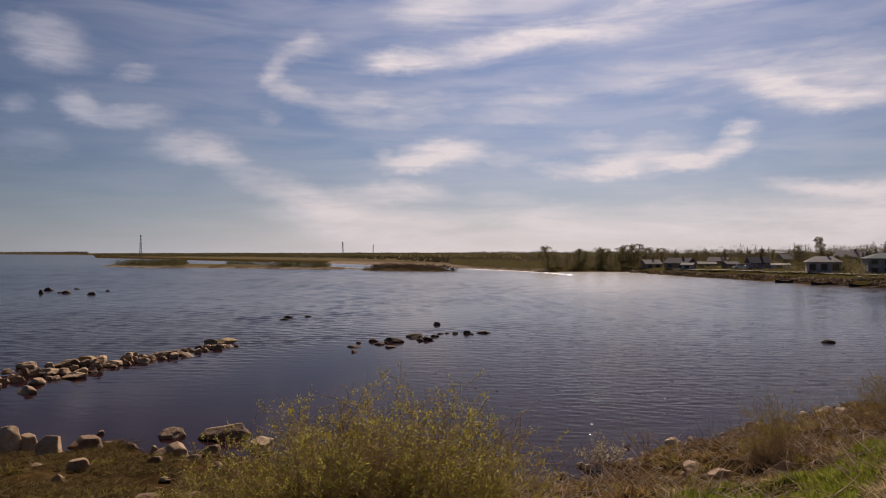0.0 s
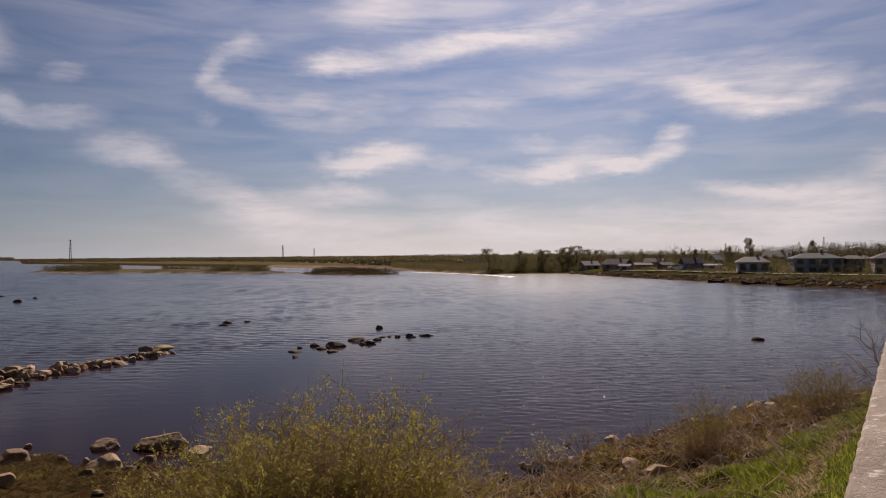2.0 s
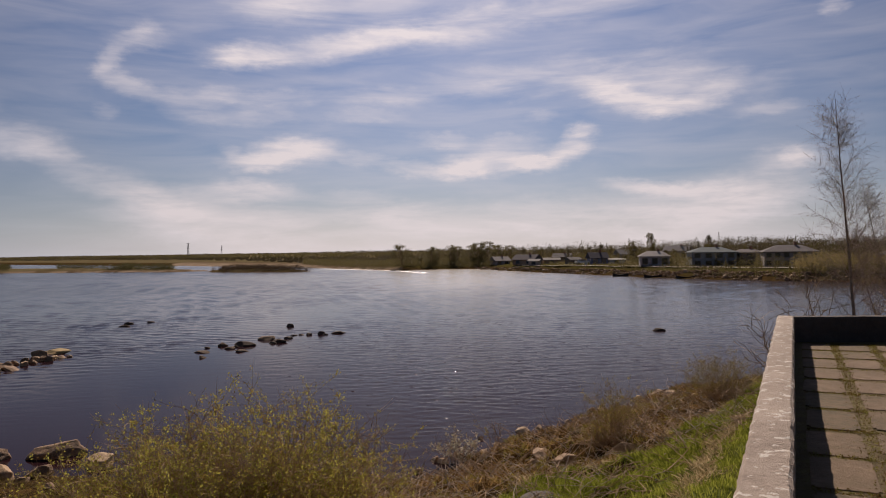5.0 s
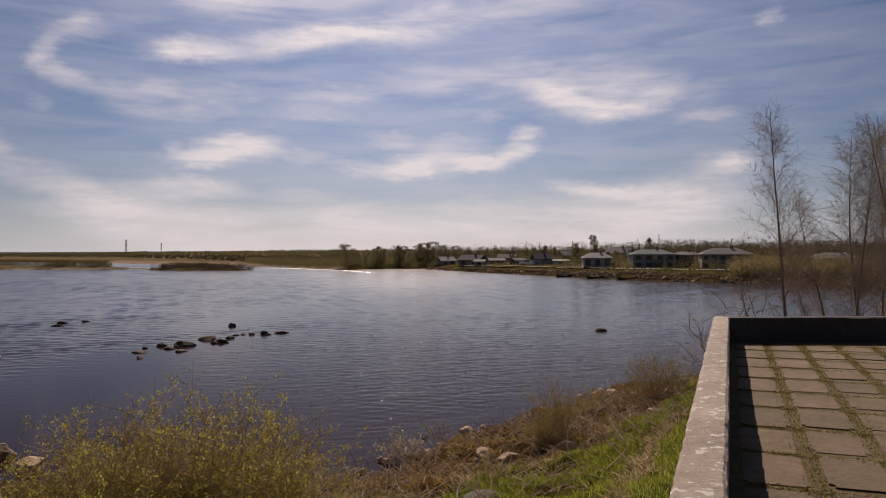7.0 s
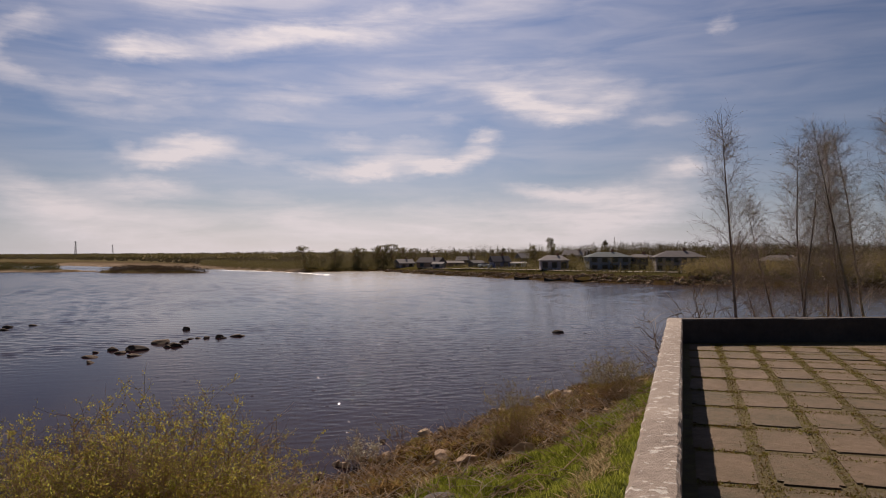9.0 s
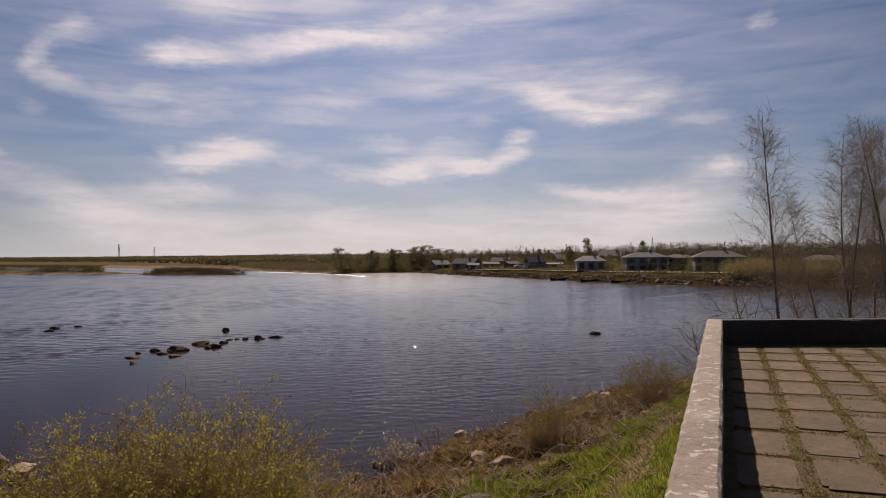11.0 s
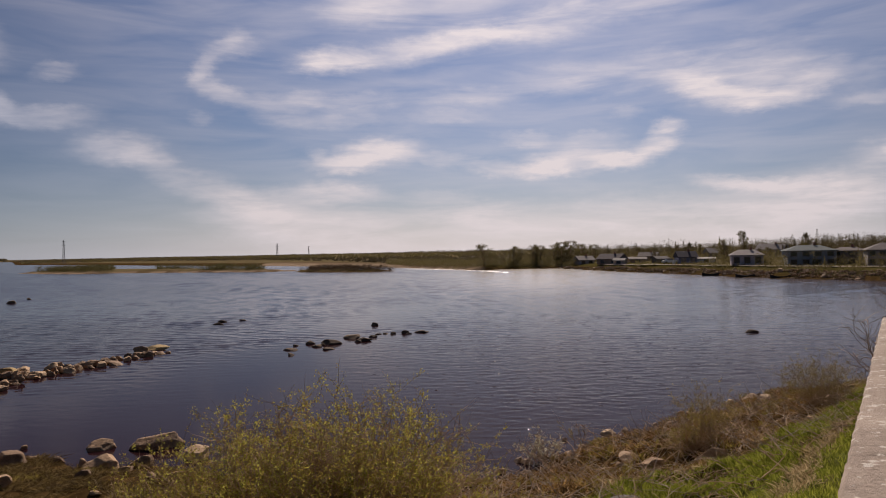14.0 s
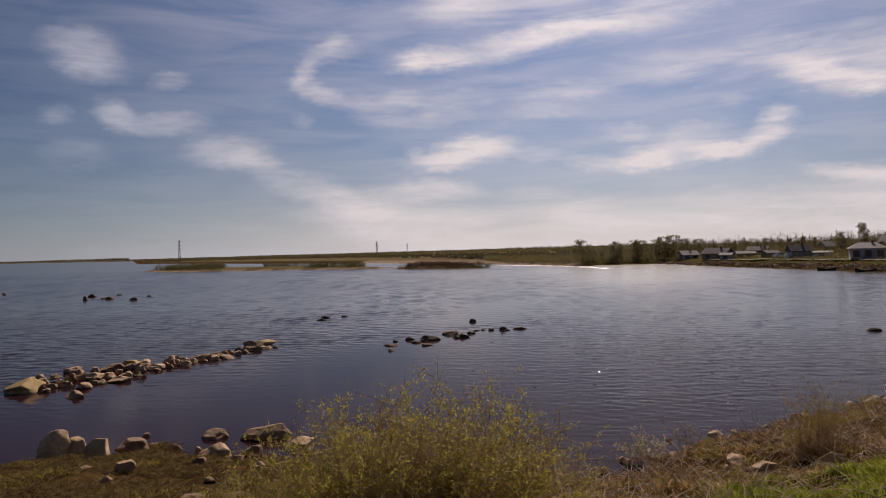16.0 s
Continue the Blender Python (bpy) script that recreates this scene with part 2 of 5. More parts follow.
def leafy(name, colours, island=0.8, through=0.55):
    """Thin leaves that let some light through."""
    m = material(name, colours, 1.5, 0.6, spread="world", island=island, specular=0.06)
    n, l = m.node_tree.nodes, m.node_tree.links
    bsdf, out = n["Principled BSDF"], n["Material Output"]
    thin = n.new("ShaderNodeBsdfTranslucent")
    l.new(bsdf.inputs["Base Color"].links[0].from_socket, thin.inputs["Color"])
    mix = n.new("ShaderNodeMixShader")
    mix.inputs[0].default_value = through
    l.new(bsdf.outputs[0], mix.inputs[1])
    l.new(thin.outputs[0], mix.inputs[2])
    l.new(mix.outputs[0], out.inputs["Surface"])
    return m


M_BOULDER = material("granite", [(0.13, 0.075, 0.040), (0.32, 0.20, 0.108), (0.54, 0.38, 0.225)], 2.2, 0.85, 0.9, 7.0, each=0.30, fine=0.5)
M_WET = material("wet_granite", [(0.05, 0.035, 0.027), (0.11, 0.078, 0.056), (0.21, 0.15, 0.10)], 1.8, 0.9, 0.6, 7.0, each=0.2, specular=0.1)
M_LICHEN = material("lichened_granite", [(0.20, 0.14, 0.06), (0.36, 0.25, 0.10), (0.42, 0.32, 0.18)], 1.6, 0.9, 0.7, 6.0)
M_STEM = material("willow_bark", [(0.19, 0.115, 0.062), (0.33, 0.215, 0.122), (0.46, 0.32, 0.185)], 3, 0.85, spread="world")
M_LEAF = leafy("young_willow_leaf", [(0.235, 0.16, 0.042), (0.30, 0.265, 0.05), (0.385, 0.38, 0.074)], 0.6, through=0.62)
M_OLIVE = leafy("olive_shrub_leaf", [(0.15, 0.115, 0.03), (0.22, 0.175, 0.042), (0.30, 0.245, 0.07)])
M_CATKIN = leafy("pale_catkin", [(0.30, 0.26, 0.17), (0.42, 0.37, 0.25), (0.5, 0.46, 0.33)])
M_BIRCHLEAF = leafy("birch_bud", [(0.17, 0.15, 0.04), (0.25, 0.23, 0.06), (0.33, 0.31, 0.08)])
M_TWIG = material("birch_twig", [(0.24, 0.175, 0.15), (0.34, 0.26, 0.225), (0.44, 0.35, 0.31)], 3, 0.8, spread="world")
M_BIRCH = material("birch_bark", [(0.07, 0.048, 0.038), (0.25, 0.19, 0.15), (0.50, 0.42, 0.34)], 5, 0.75, 0.3, 12, spread="world")
M_GRASS = leafy("spring_grass", [(0.11, 0.125, 0.017), (0.19, 0.215, 0.028), (0.30, 0.31, 0.055)])
M_STRAW = leafy("dry_grass", [(0.11, 0.056, 0.019), (0.21, 0.12, 0.040), (0.36, 0.235, 0.095)], 1.0)
M_MATTED = leafy("washed_grass", [(0.085, 0.055, 0.021), (0.15, 0.105, 0.038), (0.26, 0.19, 0.08)], 0.8, 0.4)
M_DEADGRASS = leafy("bleached_grass", [(0.26, 0.19, 0.095), (0.38, 0.29, 0.15), (0.50, 0.40, 0.24)], 0.8)
M_DRIFT = material("driftwood", [(0.16, 0.12, 0.09), (0.3, 0.24, 0.18), (0.42, 0.35, 0.28)], 5, 0.85, spread="world")
# far wall's shadow put into this concrete's dark colour; the lying slab shares it
M_CONCRETE = material("shade_dark_concrete", [(0.045, 0.034, 0.028), (0.075, 0.058, 0.048), (0.11, 0.09, 0.075)], 1.2, 0.9, 0.5, 30, spread="world")
M_SLAB = material("paving_concrete", [(0.075, 0.06, 0.027), (0.125, 0.086, 0.043), (0.162, 0.106, 0.06), (0.225, 0.153, 0.092)], 1.1, 0.9, 0.6, 25, spread="world", each=0.16, fine=0.45)
M_MOSS = material("moss_and_soil", [(0.075, 0.048, 0.019), (0.12, 0.085, 0.027), (0.165, 0.135, 0.037)], 7, 0.95, 0.8, 25, spread="world")
M_BANKSCRUB = leafy("sandbank_willow", [(0.065, 0.06, 0.022), (0.10, 0.092, 0.034), (0.15, 0.13, 0.05)], 0.25, 0.3)
M_ISLET = leafy("red_brown_islet_scrub", [(0.05, 0.03, 0.018), (0.08, 0.05, 0.027), (0.12, 0.08, 0.04)], 0.25, 0.2)
M_WOODS = leafy("far_conifer", [(0.105, 0.086, 0.05), (0.145, 0.12, 0.066), (0.19, 0.155, 0.088)], 0.1, 0.2)
M_SCRUB = leafy("far_scrub", [(0.10, 0.084, 0.036), (0.14, 0.118, 0.05), (0.185, 0.158, 0.068)], 0.1, 0.45)
M_BAYSCRUB = leafy("bay_thicket", [(0.15, 0.115, 0.056), (0.21, 0.165, 0.074), (0.27, 0.22, 0.095)], 0.25, 0.6)
M_STEEL = material("dull_lattice_steel", [(0.05, 0.042, 0.045), (0.08, 0.07, 0.07)], 3, 0.7, metal=0.2)
M_TAR = material("tarred_boat_planks", [(0.03, 0.025, 0.022), (0.06, 0.05, 0.045)], 3, 0.7)
M_WHITE = material("white_paint", [(0.7, 0.7, 0.68), (0.82, 0.82, 0.8)], 2, 0.4)
M_GLASS = material("window_glass", [(0.02, 0.022, 0.028), (0.04, 0.042, 0.05)], 2, 0.1, specular=0.6)
M_TRIM = material("pale_window_trim", [(0.16, 0.145, 0.14), (0.22, 0.2, 0.19)], 2, 0.7)
M_BRICKC = material("chimney_brick", [(0.2, 0.1, 0.07), (0.3, 0.16, 0.11)], 3, 0.9)


def ground_material():
    """Sandy soil, dry turf and grass, mixed by the zones stored on the ground sheet."""
    m = bpy.data.materials.new("shore_ground")
    m.use_nodes = True
    n, l = m.node_tree.nodes, m.node_tree.links
    bsdf = n["Principled BSDF"]
    bsdf.inputs["Roughness"].default_value = 0.95
    bsdf.inputs["Specular IOR Level"].default_value = 0.0
    geo = n.new("ShaderNodeNewGeometry")
    zone = n.new("ShaderNodeAttribute")
    zone.attribute_name = "zone"
    part_of = n.new("ShaderNodeSeparateColor")
    l.new(zone.outputs["Color"], part_of.inputs[0])

    def patch(scale, cols, detail=8):
        t = n.new("ShaderNodeTexNoise")
        t.inputs["Scale"].default_value, t.inputs["Detail"].default_value, t.inputs["Roughness"].default_value = scale, detail, 0.7
        l.new(geo.outputs["Position"], t.inputs["Vector"])
        r = n.new("ShaderNodeValToRGB")
        while len(r.color_ramp.elements) < len(cols):
            r.color_ramp.elements.new(0.5)
        for i, c in enumerate(cols):
            r.color_ramp.elements[i].position = 0.3 + 0.4 * i / (len(cols) - 1)
            r.color_ramp.elements[i].color = (*c, 1)
        l.new(t.outputs[0], r.inputs[0])
        return r.outputs[0], t.outputs[0]

    soil, relief = patch(1.3, [(0.026, 0.015, 0.007), (0.058, 0.036, 0.015), (0.105, 0.068, 0.029)])
    sand, _ = patch(0.12, [(0.16, 0.115, 0.075), (0.27, 0.205, 0.145), (0.38, 0.31, 0.235)])
    turf, _ = patch(0.6, [(0.09, 0.075, 0.03), (0.10, 0.12, 0.03), (0.15, 0.14, 0.05)])
    scrub, _ = patch(0.08, [(0.085, 0.068, 0.036), (0.13, 0.104, 0.055), (0.18, 0.145, 0.08)])
    out = soil
    for colour, channel in ((turf, 0), (sand, 1), (scrub, 2)):
        mix = n.new("ShaderNodeMix")
        mix.data_type = "RGBA"
        l.new(part_of.outputs[channel], mix.inputs["Factor"])
        l.new(out, mix.inputs[6])
        l.new(colour, mix.inputs[7])
        out = mix.outputs[2]
    l.new(out, bsdf.inputs["Base Color"])
    b = n.new("ShaderNodeBump")
    b.inputs["Strength"].default_value, b.inputs["Distance"].default_value = 0.7, 0.15
    l.new(relief, b.inputs["Height"])
    l.new(b.outputs[0], bsdf.inputs["Normal"])
    return m


def water_material():
    """River water: dark and clear, ruffled by the wind in patches."""
    m = bpy.data.materials.new("river_water")
    m.use_nodes = True
    n, l = m.node_tree.nodes, m.node_tree.links
    bsdf = n["Principled BSDF"]
    bsdf.inputs["Base Color"].default_value = WATER_COLOUR
    bsdf.inputs["Roughness"].default_value = WATER_ROUGH
    geo = n.new("ShaderNodeNewGeometry")

    def waves(scale, sx, sy, turn, detail, rough=0.55):
        mp = n.new("ShaderNodeMapping")
        mp.inputs["Scale"].default_value = (sx, sy, 1)
        mp.inputs["Rotation"].default_value = (0, 0, radians(turn))
        l.new(geo.outputs["Position"], mp.inputs[0])
        t = n.new("ShaderNodeTexNoise")
        t.inputs["Scale"].default_value, t.inputs["Detail"].default_value, t.inputs["Roughness"].default_value = scale, detail, rough
        l.new(mp.outputs[0], t.inputs["Vector"])
        return t.outputs[0]

    def calc(op, a, b):
        k = n.new("ShaderNodeMath")
        k.operation = op
        for i, v in enumerate((a, b)):
            if isinstance(v, (int, float)):
                k.inputs[i].default_value = v
            else:
                l.new(v, k.inputs[i])
        return k.outputs[0]

    ripple = waves(2.4, 0.45, 1.5, 12, 3)
    chop = waves(0.8, 0.4, 1.3, -8, 3)
    swell = waves(0.13, 0.8, 1.25, 8, 4)
    gust = waves(0.03, 0.35, 1.3, 5, 4)
    # the open stream, away from the sheltered bay, runs rougher
    where = n.new("ShaderNodeSeparateXYZ")
    l.new(geo.outputs["Position"], where.inputs[0])
    def ramp_of(value, lo, hi, a, b):
        k = n.new("ShaderNodeMapRange")
        k.interpolation_type = "SMOOTHSTEP"
        for slot, v in zip((1, 2, 3, 4), (lo, hi, a, b)):
            k.inputs[slot].default_value = v
        l.new(value, k.inputs[0])
        return k.outputs[0]

    beyond = calc("SUBTRACT", where.outputs[1], calc("ADD", calc("MULTIPLY", where.outputs[0], 1.87), 75.0))
    stream = ramp_of(calc("ADD", beyond, calc("MULTIPLY", calc("SUBTRACT", gust, 0.5), 60.0)), -16.0, 22.0, 0.0, 0.85)
    breeze = ramp_of(where.outputs[0], -5.0, 9.0, 0.0, 0.7)
    patches = ramp_of(gust, 0.36, 0.64, 0.6, 1.15)
    force = calc("MULTIPLY", patches, calc("ADD", calc("MAXIMUM", stream, breeze), 0.14))
    rollers = waves(0.32, 0.65, 1.5, 6, 4)
    height = calc("ADD", calc("MULTIPLY", rollers, calc("MULTIPLY", stream, 0.08)), calc("MULTIPLY", ripple, 0.045))
    height = calc("ADD", height, calc("ADD", calc("MULTIPLY", chop, 0.10), calc("MULTIPLY", swell, 0.06)))
    b = n.new("ShaderNodeBump")
    b.inputs["Distance"].default_value = WATER_WAVE
    # far off, the ripples are too fine to see singly
    fine = n.new("ShaderNodeMapRange")
    fine.inputs[1].default_value, fine.inputs[2].default_value = 35.0, 130.0
    fine.inputs[3].default_value, fine.inputs[4].default_value = WATER_ROUGH, 0.19
    l.new(where.outputs[1], fine.inputs[0])
    # reflection strength set by hand: IOR raised with distance out to brighten far water
    distance_out = calc("ADD", where.outputs[1], calc("MULTIPLY", where.outputs[0], 0.5))
    l.new(ramp_of(distance_out, 40.0, 112.0, 1.105, 1.34), bsdf.inputs["IOR"])
    # sun glitter on the riffle's broken water, painted as speckled white into the colour
    glitter = n.new("ShaderNodeAttribute")
    glitter.attribute_name = "riffle"
    speckle = waves(1.1, 0.4, 1.2, 0, 4, 0.7)
    white = ramp_of(calc("ADD", calc("MULTIPLY", glitter.outputs["Fac"], 0.34), speckle), 0.72, 0.92, 0.0, 0.9)
    white = calc("MULTIPLY", white, calc("MINIMUM", calc("MULTIPLY", glitter.outputs["Fac"], 4.0), 1.0))
    tone = n.new("ShaderNodeMix")
    tone.data_type = "RGBA"
    tone.inputs[6].default_value, tone.inputs[7].default_value = WATER_COLOUR, (0.78, 0.76, 0.74, 1)
    l.new(white, tone.inputs["Factor"])
    l.new(tone.outputs[2], bsdf.inputs["Base Color"])
    l.new(calc("MAXIMUM", fine.outputs[0], calc("MULTIPLY", white, 0.6)), bsdf.inputs["Roughness"])
    force = calc("MULTIPLY", force, ramp_of(where.outputs[1], 40.0, 140.0, 1.0, 0.45))
    l.new(force, b.inputs["Strength"])
    l.new(height, b.inputs["Height"])
    l.new(b.outputs[0], bsdf.inputs["Normal"])
    return m


def flaking_wall():
    """Cast concrete with pale flakes of an old lime wash left on it."""
    m = material("flaking_concrete", [(0.22, 0.17, 0.135), (0.35, 0.28, 0.225), (0.45, 0.365, 0.30)], 1.5, 0.9, 0.6, 28, spread="world")
    n, l = m.node_tree.nodes, m.node_tree.links
    bsdf = n["Principled BSDF"]
    base = bsdf.inputs["Base Color"].links[0].from_socket
    geo = n.new("ShaderNodeNewGeometry")
    flake = n.new("ShaderNodeTexNoise")
    flake.inputs["Scale"].default_value, flake.inputs["Detail"].default_value, flake.inputs["Roughness"].default_value = 13.0, 3, 0.5
    l.new(geo.outputs["Position"], flake.inputs["Vector"])
    edge = n.new("ShaderNodeMapRange")
    edge.inputs[1].default_value, edge.inputs[2].default_value = 0.60, 0.625
    l.new(flake.outputs[0], edge.inputs[0])
    mix = n.new("ShaderNodeMix")
    mix.data_type = "RGBA"
    mix.inputs[7].default_value = (0.60, 0.55, 0.49, 1)
    l.new(edge.outputs[0], mix.inputs["Factor"])
    l.new(base, mix.inputs[6])
    l.new(mix.outputs[2], bsdf.inputs["Base Color"])
    return m


M_WALLTOP = flaking_wall()
M_GROUND = ground_material()
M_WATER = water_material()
M_MOSSLEAF = leafy("moss_blade", [(0.125, 0.075, 0.025), (0.125, 0.11, 0.025), (0.185, 0.165, 0.042)])


# ---- the lie of the land ----
EYE = 6.2
NEAR_SHORE = [(-400, -30), (-60, 14), (-30, 18.5), (-14.3, 22.0), (-11.3, 23.7), (-9.0, 24.0), (-6.5, 22.6), (-2, 20.6), (2.7, 20.4),
              (4.4, 21.7), (6.7, 23.8), (9.2, 25.0), (12, 27.4), (14.7, 29.2), (18.1, 30.3), (24, 33), (34, 40), (46, 46), (70, 50),
              (130, 52), (400, 40)]
NEAR_LAND = NEAR_SHORE + [(400, -4500), (-400, -4500)]
FAR_SHORE = [(-4400, 3400), (-2300, 3500), (-900, 1900), (-420, 900), (-300, 760), (-90, 470), (-30, 360), (8, 300), (31, 236), (46, 237), (58, 240),
             (61, 210), (66, 180), (71, 156), (74, 135), (80, 124), (86, 116), (94, 109), (108, 99), (150, 84), (400, 60)]
FAR_LAND = FAR_SHORE + [(4500, 60), (4500, 4500), (-4500, 4500)]
SANDBANK = [(-160, 336), (-125, 304), (-95, 297), (-64, 284), (-42, 271), (-30, 278), (-42, 300), (-70, 325), (-110, 352), (-150, 362)]
ISLET = [(-31, 262), (-20, 252), (-4, 243), (6, 241), (2, 250), (-10, 262), (-22, 270)]


def land_depth(x, y, outline):
    """How far points lie inside an outline (negative: outside)."""
    x, y = np.asarray(x, float), np.asarray(y, float)
    best, inside = np.full(x.shape, 1e12), np.zeros(x.shape, bool)
    for (ax, ay), (bx, by) in zip(outline, outline[1:] + outline[:1]):
        dx, dy = bx - ax, by - ay
        s = np.clip(((x - ax) * dx + (y - ay) * dy) / (dx * dx + dy * dy), 0, 1)
        best = np.minimum(best, (x - ax - s * dx) ** 2 + (y - ay - s * dy) ** 2)
        if dy != 0:
            inside ^= ((ay > y) != (by > y)) & (x < ax + (y - ay) * dx / dy)
    return np.where(inside, 1, -1) * np.sqrt(best)


def ground_height(x, y):
    """Height of the ground over the water, and how far each of the four lands reaches there."""
    wob = 0.35 * np.sin(x * 0.9 + 1.3 * np.sin(y * 0.7)) + 0.2 * np.sin(x * 2.3 + y * 1.9)
    near = land_depth(x, y, NEAR_LAND) + wob
    far = land_depth(x, y, FAR_LAND) + 2 * wob
    bank = land_depth(x, y, SANDBANK) + 3 * wob
    islet = land_depth(x, y, ISLET) + 2 * wob
    z_near = np.interp(near, [-30, 0, 2, 5, 8, 11, 14, 17, 20, 24, 200], [-2.5, -0.10, 0.26, 0.72, 1.2, 1.85, 2.5, 3.0, 3.4, 3.8, 5.0])
    z_near = np.where(z_near > 0, np.minimum(z_near * np.interp(x, [-3, 7], [1.0, 1.4]), np.maximum(z_near, 3.3)), z_near)
    z_far = np.interp(far, [-30, 0, 2, 5, 9, 30, 90, 300, 1500], [-2.5, 0.02, 0.8, 1.5, 1.9, 2.2, 4.0, 6.5, 8.5])
    low = np.interp(y - 0.55 * np.abs(x), [150, 260], [1.0, 0.45])
    z_far = np.where(z_far > 0, z_far * low, z_far)
    z_bank = np.interp(bank, [-30, 0, 6, 20], [-2.5, 0.02, 0.6, 1.3])
    z_islet = np.interp(islet, [-30, 0, 3, 8], [-2.5, 0.02, 0.8, 1.3])
    return np.maximum.reduce([z_near, z_far, z_bank, z_islet]), near, far, bank, islet


# ---- making things ----
def mesh_of(name, verts, faces, mat, smooth=False):
    me = bpy.data.meshes.new(name)
    me.from_pydata([tuple(v) for v in verts], [], [tuple(int(i) for i in f) for f in faces])
    me.materials.append(mat)
    if smooth:
        me.polygons.foreach_set("use_smooth", [True] * len(me.polygons))
    me.update()
    return me


def part(name, bm, mat, parent=None, label="", smooth=False):
    """Links a bmesh, or a (verts, faces) pair, as one mesh object, under a thing if one is given."""
    if isinstance(bm, tuple):
        me = mesh_of(name, bm[0], bm[1], mat, smooth)
    else:
        me = bpy.data.meshes.new(name)
        bm.to_mesh(me)
        bm.free()
        me.materials.append(mat)
        if smooth:
            me.polygons.foreach_set("use_smooth", [True] * len(me.polygons))
    ob = new(name, me)
    ob.parent = parent
    return tagged(ob, label)


def thing(name, place, label, category, group="", turn=0.0):
    ob = new(name)
    ob.empty_display_size = 0.2
    ob.matrix_world = pose(*place, 0, 0, turn)
    return tagged(ob, label, category, group)


def box(x0, y0, z0, x1, y1, z1, bevel=0.0):
    bm = bmesh.new()
    bmesh.ops.create_cube(bm, size=1)
    for v in bm.verts:
        v.co = Vector((x0 + (v.co.x + 0.5) * (x1 - x0), y0 + (v.co.y + 0.5) * (y1 - y0), z0 + (v.co.z + 0.5) * (z1 - z0)))
    if bevel:
        bmesh.ops.bevel(bm, geom=bm.edges[:], offset=bevel, segments=2, affect="EDGES")
    return bm


class Sticks:
    """Collects tapered tubes and small leaves into two plain lists."""

    def __init__(self, seed):
        self.v, self.f, self.lv, self.lf = [], [], [], []
        self.r = random.Random(seed)

    def tube(self, pts, r0, r1, sides=4):
        base = len(self.v)
        n = len(pts)
        for i, p in enumerate(pts):
            d = (pts[min(i + 1, n - 1)] - pts[max(i - 1, 0)]).normalized()
            a = d.orthogonal().normalized()
            b = d.cross(a)
            rad = r0 + (r1 - r0) * i / (n - 1)
            for k in range(sides):
                w = 2 * math.pi * k / sides
                self.v.append(p + rad * (math.cos(w) * a + math.sin(w) * b))
        for i in range(n - 1):
            for k in range(sides):
                q = (k + 1) % sides
                self.f.append((base + i * sides + k, base + i * sides + q, base + (i + 1) * sides + q, base + (i + 1) * sides + k))

    def leaf(self, p, size, narrow=0.5):
        r = self.r
        d = Vector((r.gauss(0, 1), r.gauss(0, 1), r.gauss(0.3, 1))).normalized()
        a = d.orthogonal().normalized()
        w = r.uniform(0, 6.28)
        a = (math.cos(w) * a + math.sin(w) * d.cross(a)) * size * narrow * 0.5
        d = d * size
        k = len(self.lv)
        self.lv += [p, p + d * 0.5 + a, p + d, p + d * 0.5 - a]
        self.lf.append((k, k + 1, k + 2, k + 3))

    def grow(self, start, way, length, segs, wander, lift=0.0):
        pts, d = [start.copy()], way.normalized()
        r = self.r
        for _ in range(segs):
            d = (d + wander * Vector((r.gauss(0, 1), r.gauss(0, 1), r.gauss(0, 1))) + Vector((0, 0, lift))).normalized()
            pts.append(pts[-1] + d * (length / segs))
        return pts


def ground_at(x, y):
    return float(ground_height(np.array([x]), np.array([y]))[0][0])


